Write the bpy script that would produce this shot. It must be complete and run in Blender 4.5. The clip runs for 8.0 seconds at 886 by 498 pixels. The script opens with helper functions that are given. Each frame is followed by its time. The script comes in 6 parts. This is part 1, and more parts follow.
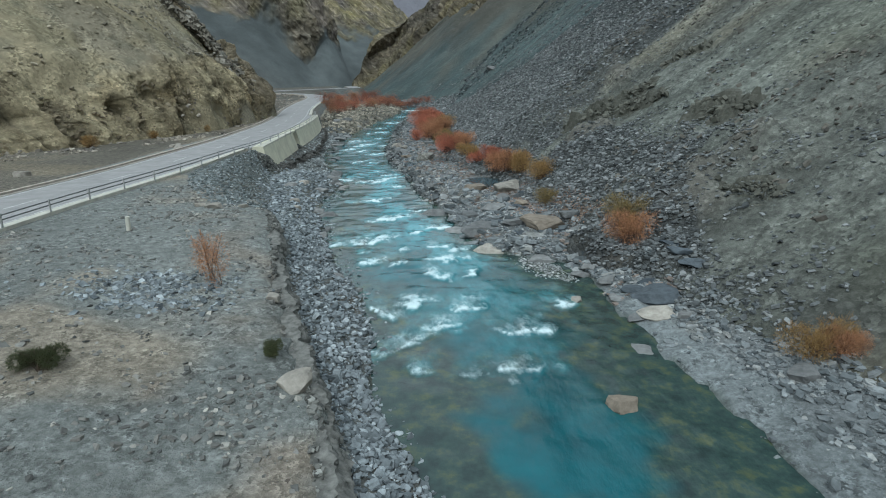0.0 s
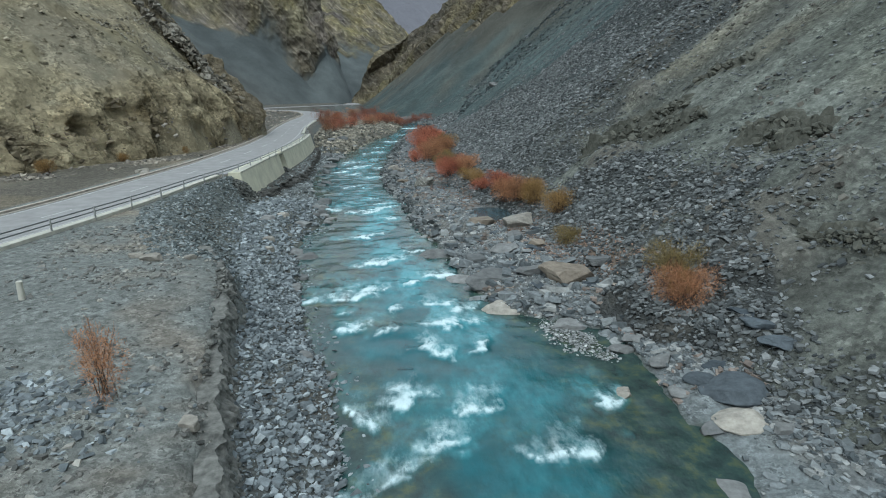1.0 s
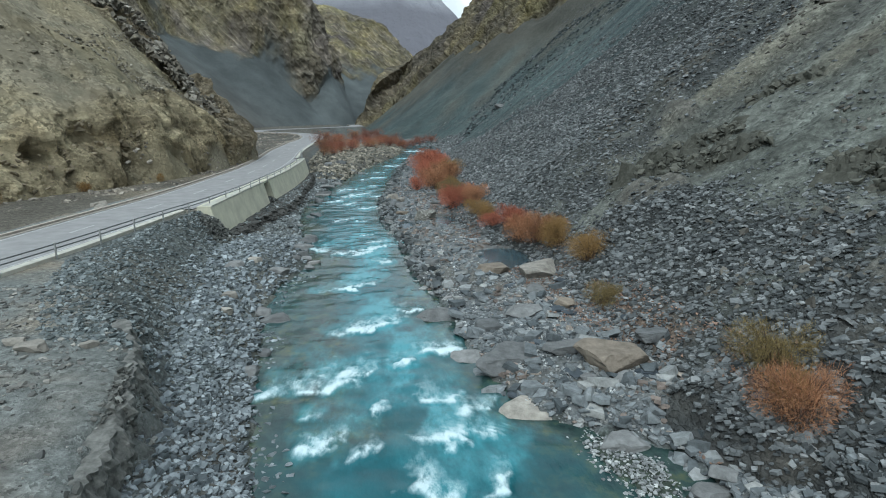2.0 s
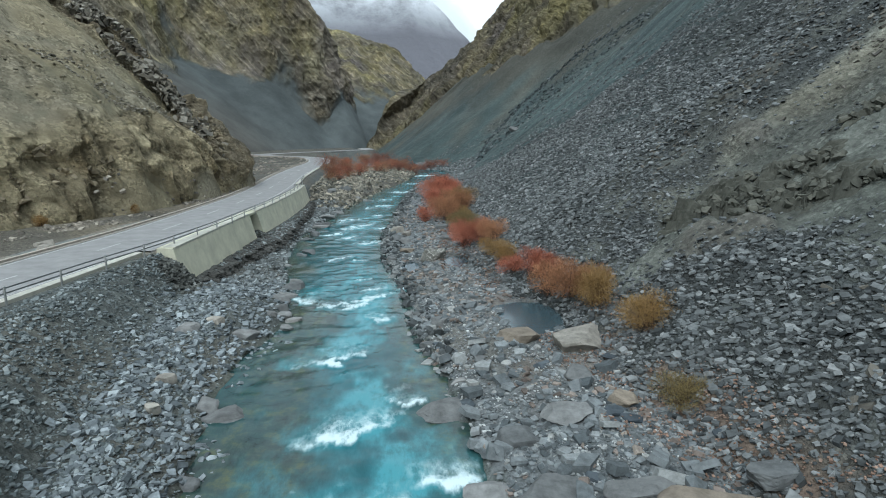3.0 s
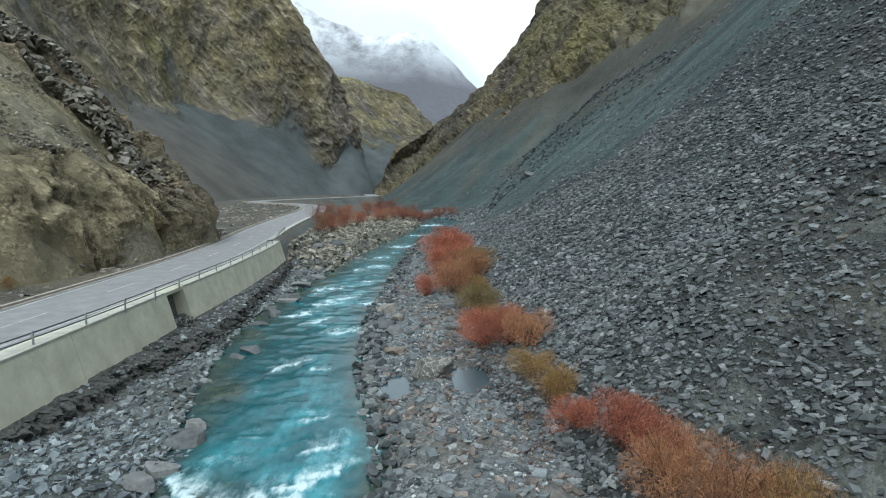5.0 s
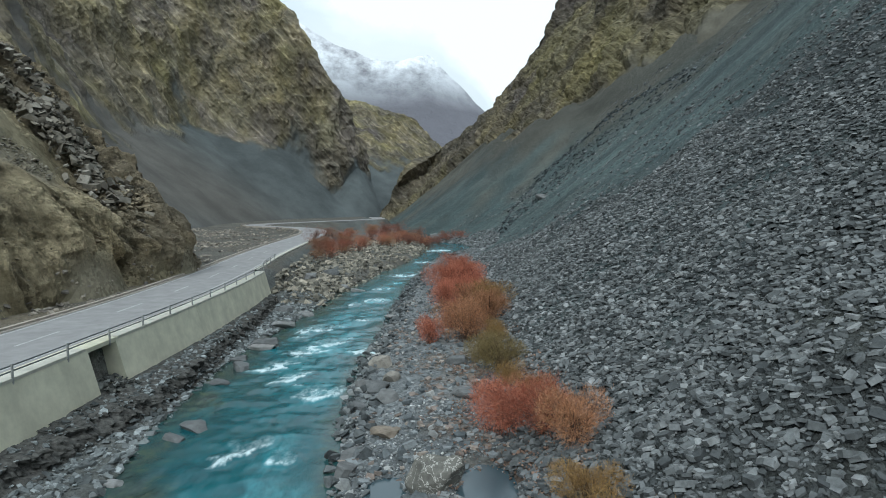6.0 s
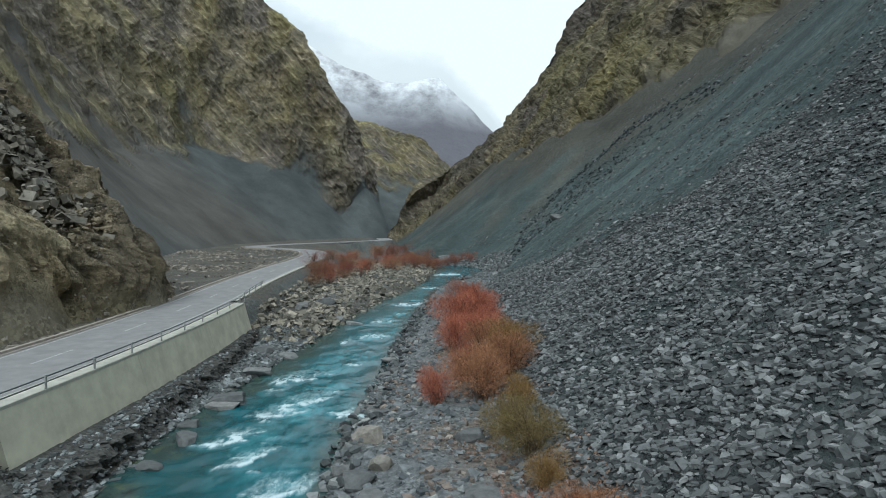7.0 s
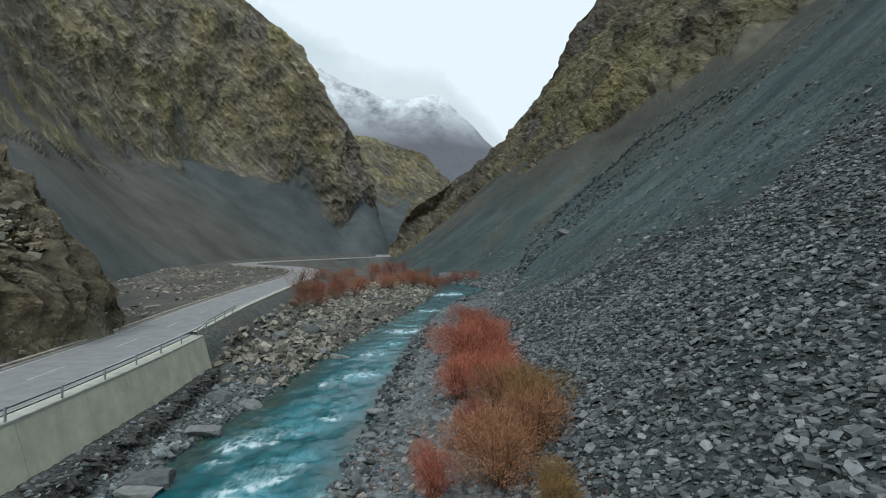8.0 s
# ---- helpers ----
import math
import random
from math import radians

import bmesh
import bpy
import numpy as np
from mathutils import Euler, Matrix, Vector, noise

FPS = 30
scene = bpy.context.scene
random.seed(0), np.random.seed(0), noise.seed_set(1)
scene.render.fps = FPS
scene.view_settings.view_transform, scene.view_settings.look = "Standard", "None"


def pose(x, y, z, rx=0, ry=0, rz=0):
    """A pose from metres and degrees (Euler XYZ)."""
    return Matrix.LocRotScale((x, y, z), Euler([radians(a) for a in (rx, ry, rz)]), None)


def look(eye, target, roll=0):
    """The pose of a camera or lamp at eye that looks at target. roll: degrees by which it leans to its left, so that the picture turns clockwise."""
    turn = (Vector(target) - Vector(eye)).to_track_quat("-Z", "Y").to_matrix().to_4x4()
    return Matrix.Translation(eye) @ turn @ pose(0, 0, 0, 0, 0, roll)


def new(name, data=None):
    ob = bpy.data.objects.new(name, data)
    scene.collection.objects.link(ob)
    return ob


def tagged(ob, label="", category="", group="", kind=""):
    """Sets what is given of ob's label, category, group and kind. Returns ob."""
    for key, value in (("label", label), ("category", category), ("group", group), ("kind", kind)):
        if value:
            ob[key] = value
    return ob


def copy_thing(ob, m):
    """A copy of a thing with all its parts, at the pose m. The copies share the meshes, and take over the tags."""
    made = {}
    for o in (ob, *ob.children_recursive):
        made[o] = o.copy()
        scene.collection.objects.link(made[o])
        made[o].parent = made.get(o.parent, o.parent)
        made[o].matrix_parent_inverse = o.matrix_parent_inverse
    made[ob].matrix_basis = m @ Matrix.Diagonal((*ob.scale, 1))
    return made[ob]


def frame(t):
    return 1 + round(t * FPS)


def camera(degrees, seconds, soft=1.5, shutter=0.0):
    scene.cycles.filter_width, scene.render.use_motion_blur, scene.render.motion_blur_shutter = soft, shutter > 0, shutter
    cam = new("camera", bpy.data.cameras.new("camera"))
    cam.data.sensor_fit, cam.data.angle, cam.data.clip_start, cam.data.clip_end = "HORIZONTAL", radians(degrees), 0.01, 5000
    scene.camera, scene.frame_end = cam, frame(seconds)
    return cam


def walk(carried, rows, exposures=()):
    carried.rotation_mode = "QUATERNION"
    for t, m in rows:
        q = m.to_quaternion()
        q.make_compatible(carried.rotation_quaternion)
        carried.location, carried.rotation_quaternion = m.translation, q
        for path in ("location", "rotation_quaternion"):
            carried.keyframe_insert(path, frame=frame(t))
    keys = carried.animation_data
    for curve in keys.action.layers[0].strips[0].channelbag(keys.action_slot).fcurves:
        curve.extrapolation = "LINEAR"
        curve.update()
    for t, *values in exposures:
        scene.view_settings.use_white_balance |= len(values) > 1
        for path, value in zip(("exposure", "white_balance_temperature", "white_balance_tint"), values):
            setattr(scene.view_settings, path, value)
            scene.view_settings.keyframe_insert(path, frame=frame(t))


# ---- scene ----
cam = camera(74.9, 8.0, soft=1.0)
METRES, EYE, TILT, LEAN, TURN = 80.0, 12.3, -16.7, 0.0, 0.0
ROWS = [
    (0.0, 0.0, 0.0, 0.0, 0.0, 0.0, 0.0),
    (0.5, 0.0001, 0.0511, 0.0158, 0.04, 0.68, -0.02),
    (1.0, 0.0001, 0.1048, 0.032, 0.08, 1.51, -0.03),
    (1.5, 0.0003, 0.1602, 0.0486, 0.11, 2.46, -0.04),
    (2.0, 0.0006, 0.217, 0.0656, 0.5, 3.54, -0.16),
    (3.5, 0.0004, 0.3945, 0.1189, 2.12, 6.82, -0.63),
    (4.0, -0.0008, 0.4556, 0.1368, 2.36, 7.92, -0.72),
    (4.5, -0.0024, 0.5176, 0.1549, 2.42, 9.03, -0.74),
    (6.0, -0.0101, 0.7057, 0.2109, 3.31, 12.4, -1.06),
    (6.5, -0.0135, 0.7651, 0.2292, 3.84, 13.4, -1.24),
    (7.0, -0.0175, 0.8291, 0.2487, 4.17, 14.41, -1.33),
    (7.5, -0.0227, 0.8929, 0.2682, 4.29, 15.43, -1.34),
    (8.0, -0.0282, 0.9569, 0.2876, 4.24, 15.98, -1.36),
]
walk(cam, [(t, pose(0, 0, EYE, TILT, LEAN, TURN) @ pose(METRES * x, METRES * y, METRES * z, 90 + pitch, roll, yaw)) for t, x, y, z, yaw, pitch, roll in ROWS],
     exposures=[(0.0, 0.30, 5850, 1.5), (3.5, 0.42, 5850, 2.5), (4.7, 0.43, 5880, 2.0), (6.0, 0.29, 5890, 2.5), (7.0, 0.14, 5930, 3.0), (8.0, -0.02, 5960, 3.5)])

# ---- light ----
world = bpy.data.worlds.new("overcast_sky")
scene.world = world
world.use_nodes = True
wn, wl = world.node_tree.nodes, world.node_tree.links
sky = wn.new("ShaderNodeTexSky")
sky.sky_type, sky.sun_disc = "NISHITA", False
sky.sun_elevation, sky.sun_rotation = radians(52), radians(160)
sky.air_density, sky.dust_density = 1.0, 4.0
cloud_map = wn.new("ShaderNodeMapping")
cloud_tc = wn.new("ShaderNodeTexCoord")
cloud_map.inputs["Scale"].default_value = (1.0, 1.0, 2.5)
cloud_noise = wn.new("ShaderNodeTexNoise")
cloud_noise.inputs["Scale"].default_value, cloud_noise.inputs["Detail"].default_value = 2.2, 6.0
cloud_ramp = wn.new("ShaderNodeValToRGB")
cloud_ramp.color_ramp.elements[0].position, cloud_ramp.color_ramp.elements[0].color = 0.3, (7.6, 8.3, 8.7, 1)
cloud_ramp.color_ramp.elements[1].position, cloud_ramp.color_ramp.elements[1].color = 0.7, (9.3, 9.7, 9.8, 1)
cloud_mix = wn.new("ShaderNodeMixRGB")
cloud_mix.inputs[0].default_value = 0.88
wl.new(cloud_tc.outputs["Generated"], cloud_map.inputs[0])
wl.new(cloud_map.outputs[0], cloud_noise.inputs["Vector"])
wl.new(cloud_noise.outputs[0], cloud_ramp.inputs[0])
wl.new(sky.outputs[0], cloud_mix.inputs[1])
wl.new(cloud_ramp.outputs[0], cloud_mix.inputs[2])
up = wn.new("ShaderNodeSeparateXYZ")
wl.new(cloud_tc.outputs["Generated"], up.inputs[0])
dome = wn.new("ShaderNodeValToRGB")
dome.color_ramp.elements[0].position, dome.color_ramp.elements[0].color = 0.1, (.865, .85, .835, 1)
dome.color_ramp.elements[1].position, dome.color_ramp.elements[1].color = 0.8, (1.12, 1.12, 1.12, 1)
wl.new(up.outputs[2], dome.inputs[0])
dome_mix = wn.new("ShaderNodeMixRGB")
dome_mix.blend_type, dome_mix.inputs[0].default_value = "MULTIPLY", 1.0
wl.new(cloud_mix.outputs[0], dome_mix.inputs[1])
wl.new(dome.outputs[0], dome_mix.inputs[2])
wl.new(dome_mix.outputs[0], wn["Background"].inputs[0])
wn["Background"].inputs[1].default_value = 0.1

sun = new("sun", bpy.data.lights.new("sun", "SUN"))
sun.data.energy, sun.data.angle, sun.data.color = 1.05, radians(12), (1.0, 0.97, 0.92)
sun.matrix_world = look((-40, -90, 150), (0, 40, 0))


# ---- noise and curves ----
def lattice(ix, iy, iz, seed):
    n = (ix * 374761393 + iy * 668265263 + iz * 2147483647 + seed * 1274126177) & 0xFFFFFFFF
    n = ((n ^ (n >> 13)) * 1274126177) & 0xFFFFFFFF
    n = n ^ (n >> 16)
    return (n & 0xFFFF) / 32767.5 - 1.0


def value_noise(x, y, z, seed=0):
    x, y, z = np.broadcast_arrays(np.asarray(x, float), np.asarray(y, float), np.asarray(z, float))
    fx, fy, fz = np.floor(x), np.floor(y), np.floor(z)
    ix, iy, iz = fx.astype(np.int64), fy.astype(np.int64), fz.astype(np.int64)
    u, v, w = x - fx, y - fy, z - fz
    u, v, w = u * u * (3 - 2 * u), v * v * (3 - 2 * v), w * w * (3 - 2 * w)
    total = 0.0
    for a in (0, 1):
        for b in (0, 1):
            for c in (0, 1):
                total = total + lattice(ix + a, iy + b, iz + c, seed) * (u if a else 1 - u) * (v if b else 1 - v) * (w if c else 1 - w)
    return total


def fbm(x, y, z=0.0, octaves=4, seed=0, gain=0.5):
    total, amp, f = 0.0, 1.0, 1.0
    for o in range(octaves):
        total = total + amp * value_noise(np.asarray(x) * f + 17.3 * o, np.asarray(y) * f + 5.1 * o, np.asarray(z) * f, seed + o)
        amp, f = amp * gain, f * 2.03
    return total


def ridged(x, y, z=0.0, octaves=4, seed=0, gain=0.5):
    total, amp, f = 0.0, 1.0, 1.0
    for o in range(octaves):
        n = 1 - np.abs(value_noise(np.asarray(x) * f + 9.7 * o, np.asarray(y) * f, np.asarray(z) * f, seed + o))
        total = total + amp * (n * n - 0.45)
        amp, f = amp * gain, f * 2.1
    return total


def smooth(a, b, x):
    t = np.clip((np.asarray(x, float) - a) / (b - a), 0, 1)
    return t * t * (3 - 2 * t)


def curve(*pts):
    """A smooth function through (t, value) pairs."""
    ts = np.array([p[0] for p in pts], float)
    vs = np.array([p[1] for p in pts], float)
    d = np.diff(vs) / np.diff(ts)
    h = np.diff(ts)
    w1, w2 = 2 * h[1:] + h[:-1], h[1:] + 2 * h[:-1]
    same = d[1:] * d[:-1] > 0
    inner = np.where(same, (w1 + w2) / (w1 / np.where(same, d[:-1], 1) + w2 / np.where(same, d[1:], 1)), 0.0)
    slope = np.r_[d[0], inner, d[-1]]

    def at(t):
        t = np.clip(np.asarray(t, float), ts[0], ts[-1])
        i = np.clip(np.searchsorted(ts, t, side="right") - 1, 0, len(ts) - 2)
        h = ts[i + 1] - ts[i]
        s = (t - ts[i]) / h
        return (vs[i] * (2 * s**3 - 3 * s**2 + 1) + slope[i] * h * (s**3 - 2 * s**2 + s)
                + vs[i + 1] * (3 * s**2 - 2 * s**3) + slope[i + 1] * h * (s**3 - s**2))
    return at


# ---- the plan, in metres: y runs up the valley, the water lies at z = 0 ----
river_left = curve((-60, 7), (0, 3), (10, 1), (15, -.5), (21, -3), (26, -3.4), (30, -4.5), (32, -5.1), (36, -6.9), (41, -8.5), (47, -10), (52, -11.4), (55, -12), (59, -12.3), (63, -11.7), (66, -12), (70, -13.1),
                   (75, -14.6), (84, -17.3), (92, -19), (106, -20.4), (125, -20), (140, -20), (157, -19), (188, -16), (210, -15.5),
                   (235, -17), (250, -23), (270, -28), (300, -31), (400, -42), (600, -60))
river_right = curve((-60, 15), (0, 12.5), (15, 11.5), (20, 11), (25, 10), (30, 9.6), (34, 9.5), (37, 9.0), (38.6, 7.4), (39.8, 4.6), (41, 3.3), (43, 2.5), (48, 1.1), (55, -.4), (65, -3),
                    (74, -4.3), (81, -6.4), (91, -8.2), (100, -9.3), (113, -9.8), (136, -10.7), (163, -11.2), (182, -11), (205, -7.5),
                    (228, -2), (240, -4), (252, -13), (270, -18), (300, -21), (400, -32), (600, -50))
slope_foot = curve((-60, 26), (0, 19), (20, 16), (38, 11), (48, 8.8), (60, 7), (66, 5.8), (72, 3), (80, .7), (100, 0), (112, -1.6), (140, -2.3),
                   (171, -1.5), (215, 0), (240, 1), (260, -2), (300, -16), (339, -40), (410, -65), (480, -80))
terrace_edge = curve((-60, 4), (0, .1), (12, -2.7), (16, -3.75), (20, -5.2), (28, -8.2), (32, -9.5), (38, -11.5), (41, -13.4), (44, -15.4), (50, -18.4), (58, -21),
                     (66, -22.3), (72, -22.9), (80, -23.4), (90, -24.1), (100, -24.7), (110, -25.6), (120, -26.8), (129, -28.3), (145, -31), (172, -35), (205, -38), (235, -44), (260, -55), (300, -62), (400, -85))
terrace_top = curve((-60, 1.8), (0, 1.9), (15, 2.25), (20, 2.5), (27, 2.8), (38, 3.5), (46, 3.55), (400, 3.55))
bank_run = curve((-60, .5), (30, 0.4), (38, .7), (44, 3.2), (50, 5.2), (58, 5.3), (66, 4.4), (69.8, 3.7), (71.2, 1.3), (75, 1.2), (126, 1.2), (130, 3), (136, 5), (150, 7), (200, 9), (300, 7), (400, 6))
wall_line = curve((60, -20.9), (70, -21.7), (80, -22.4), (90, -23.1), (100, -23.7), (110, -24.6), (120, -25.8), (129, -27.3), (140, -29.5))
hill_foot = curve((-60, -64), (20, -58), (60, -50), (75, -43), (90, -38.5), (105, -36.6), (120, -36.8), (131, -36.9), (136, -38), (141, -44), (150, -66), (165, -105))
slope_scree_top = curve((-60, 200), (120, 190), (200, 118), (260, 88), (292, 77), (339, 69), (410, 62), (480, 30))
POOLS = [(4.5, 64.2, 2.2, 4.1, .82), (-.4, 81.2, 1.3, 2.6, .78), (-4.6, 81.4, 1.0, 2.2, .22)]
ROAD = [(-26, -60), (-29, -20), (-29.6, 10), (-28.9, 36), (-27.5, 56), (-27.4, 76), (-28.4, 94), (-29.6, 108), (-31.3, 120), (-33.2, 131), (-37, 151),
        (-40.2, 175), (-43.3, 205), (-48.5, 224), (-58, 238), (-70, 247), (-78, 255), (-80, 265), (-76, 284), (-68, 305), (-58, 330), (-52, 350), (-60, 390)]
road_height = curve((-60, 3.9), (130, 3.9), (190, 4.6), (240, 5.3), (400, 5.6))


def spline(points, step):
    """Evenly spaced points and the directions along a smooth line through the given ones."""
    p = np.array(points, float)
    d = np.r_[0, np.cumsum(np.hypot(*np.diff(p, axis=0).T))]
    fx, fy = curve(*zip(d, p[:, 0])), curve(*zip(d, p[:, 1]))
    s = np.linspace(0, d[-1], int(d[-1] / step) + 1)
    q = np.c_[fx(s), fy(s)]
    t = np.gradient(q, axis=0)
    return q, t / np.linalg.norm(t, axis=1)[:, None], s


ROAD_Q, ROAD_T, ROAD_S = spline(ROAD, 1.0)


def road_distance(x, y):
    shape = np.shape(x)
    x, y = np.ravel(x), np.ravel(y)
    best = np.full(x.shape, 1e9)
    along = np.zeros(x.shape)
    for k in range(0, len(ROAD_Q), 2):
        d = (x - ROAD_Q[k, 0]) ** 2 + (y - ROAD_Q[k, 1]) ** 2
        m = d < best
        best[m], along[m] = d[m], ROAD_Q[k, 1]
    return np.sqrt(best).reshape(shape), along.reshape(shape)


def slope_height(x, y):
    """The scree slope over its foot line."""
    u = x - slope_foot(y)
    top = slope_scree_top(y) + 16 * fbm(y / 24, 0.5, 0, 2, 45) + 7 * fbm(x / 9, y / 7, 0, 3, 46)
    base = .05 + np.minimum(.95, .2 * (slope_foot(y) - river_right(y)))
    z = base + 0.6 * np.minimum(u, 50) + 0.0035 * np.clip(u, 0, 50) ** 2 + 0.95 * np.clip(u - 50, 0, None)
    z = z - 0.55 * np.clip(u - top - 3, 0, None)
    return np.where(u < 0, base + 0.3 * u, z)


def pool_dip(x, y):
    d = 0.0
    for px, py, pa, pb, _ in POOLS:
        d = d + 1.1 * smooth(1.2, 0.75, np.hypot((x - px) / pa, (y - py) / pb))
    return d


def gravel_bank(x, y):
    """A low tongue of shingle in the shallows below the boulders."""
    a, b = .366 * (x - 6.6) - .93 * (y - 36.5), .93 * (x - 6.6) + .366 * (y - 36.5)
    return -.9 + .95 * smooth(1.5, .6, np.hypot(a / 3.0, b / 1.5) + .35 * fbm(x / .9, y / .9, 0, 3, 12))


def floor_height(x, y, detail=True):
    """Valley floor: river bed, bars, banks, terrace and road bench."""
    l, r, edge, run = river_left(y), river_right(y), terrace_edge(y), bank_run(y)
    edge = edge + smooth(72, 60, y) * (0.35 * fbm(y / 2.2, 0.3, 0, 3, 5) + 0.25 * fbm(x / 0.9, y / 0.9, 0, 2, 6))
    edge = edge - .25 * smooth(45, 41, y)
    n = fbm(x / 9.0, y / 9.0, 0, 4, 3)
    rd, along = road_distance(x, y)
    road_z = road_height(along)
    inside = np.clip(np.minimum(x - l, r - x), 0, None)
    bed = -0.15 - 1.0 * smooth(0, 3.5, inside)
    # left: cobbles to the foot of the bank, the bank, the bench above
    out = np.clip(l - x, 0, None)
    foot = np.minimum(1.15 + .75 * smooth(46, 40, y), 0.05 + (0.42 - 0.36 * smooth(68, 73, y) * smooth(133, 128, y)) * out) + 0.16 * fbm(x / 1.5, y / 1.5, 0, 3, 7) * smooth(4, 1, out)
    lip = np.clip((edge + run * 0.75 - x) / run, 0, 1)
    bank = np.where(y < 42, lip ** 0.85, lip * lip * (3 - 2 * lip))
    top = np.minimum(terrace_top(y) + 0.13 * np.clip(edge - x, 0, None), 3.8) + 0.1 * n
    left = foot + (np.maximum(top, foot) - foot) * bank
    # right: low bar to the slope
    outr = np.clip(x - r, 0, None)
    right = 0.05 + np.minimum(1.0, 0.2 * outr) + 0.12 * n + 0.2 * fbm(x / 1.7, y / 1.7, 0, 3, 4) * smooth(6, 1, outr)
    for px, py, pa, pb, level in POOLS:
        r_pool = np.hypot((x - px) / pa, (y - py) / pb)
        flat = smooth(1.7, 1.25, r_pool)
        right = right * (1 - flat) + (level + .1 + .05 * n) * flat - .45 * smooth(1.1 + .25 * fbm(x / .8, y / .8, 0, 3, 9), .6, r_pool)
    z = np.where(x < l, left, np.where(x > r, right, np.maximum(bed, gravel_bank(x, y))))
    s = smooth(7.5, 4.1, rd) * np.where(x < l, np.where(y > 134, 1, bank), 0)
    z = z * (1 - s) + (road_z - 0.12) * s
    if detail:
        z = z + 0.06 * fbm(x / 1.3, y / 1.3, 0, 3, 8) * smooth(3.9, 6, rd)
    return z


def hill_height(x, y):
    q = hill_foot(y) - x + 1.6 * fbm(x / 14, y / 14, 0, 3, 40)
    far = smooth(60, 92, y)
    steep = np.interp(q, [-50, 0, 0.9, 3.2, 5.5, 12, 20, 60, 120], [-60, 0, 3.6, 8.2, 10.4, 17.2, 25.4, 57, 86])
    easy = np.interp(q, [-50, 0, 5, 7, 10, 16, 40, 80, 120], [-60, 0, 2.2, 8, 10.5, 14, 31, 58, 80])
    return 3.7 + easy * (1 - far) + steep * far


def hill_bumps(x, y):
    return 0.8 * fbm(x / 7, y / 7, 0, 4, 77) + 0.5 * smooth(.2, .6, fbm(x / 2.2, y / 3.4, 0, 3, 78))


# ---- materials ----
def nodes(name):
    m = bpy.data.materials.new(name)
    m.use_nodes = True
    return m, m.node_tree.nodes, m.node_tree.links, m.node_tree.nodes["Principled BSDF"]


def add_noise(n, l, scale, detail=5.0, rough=0.6, vector=None, stretch=None):
    t = n.new("ShaderNodeTexNoise")
    t.inputs["Scale"].default_value, t.inputs["Detail"].default_value, t.inputs["Roughness"].default_value = scale, detail, rough
    if vector is None:
        g = n.new("ShaderNodeNewGeometry")
        vector = g.outputs["Position"]
    if stretch:
        mp = n.new("ShaderNodeMapping")
        mp.vector_type = "TEXTURE"
        mp.inputs["Scale"].default_value = [1 / q for q in stretch[0]]
        mp.inputs["Rotation"].default_value = [radians(a) for a in stretch[1]]
        l.new(vector, mp.inputs[0])
        vector = mp.outputs[0]
    l.new(vector, t.inputs["Vector"])
    return t.outputs[0]


def ramp(n, l, value, *stops):
    r = n.new("ShaderNodeValToRGB")
    e = r.color_ramp.elements
    while len(e) < len(stops):
        e.new(0.5)
    for el, (p, c) in zip(e, stops):
        el.position, el.color = p, ((*c, 1) if isinstance(c, tuple) else (c, c, c, 1))
    l.new(value, r.inputs[0])
    return r.outputs[0]


def mix(n, l, fac, a, b, mode="MIX"):
    x = n.new("ShaderNodeMixRGB")
    x.blend_type = mode
    for socket, v in zip(x.inputs, (fac, a, b)):
        if isinstance(v, (int, float)):
            socket.default_value = v
        elif isinstance(v, tuple):
            socket.default_value = (*v, 1)
        else:
            l.new(v, socket)
    return x.outputs[0]


def bump(n, l, p, height, strength, distance, normal=None):
    b = n.new("ShaderNodeBump")
    b.inputs["Strength"].default_value, b.inputs["Distance"].default_value = strength, distance
    l.new(height, b.inputs["Height"])
    if normal:
        l.new(normal, b.inputs["Normal"])
    l.new(b.outputs[0], p.inputs["Normal"])
    return b.outputs[0]


def attribute(n, name):
    a = n.new("ShaderNodeAttribute")
    a.attribute_name = name
    return a


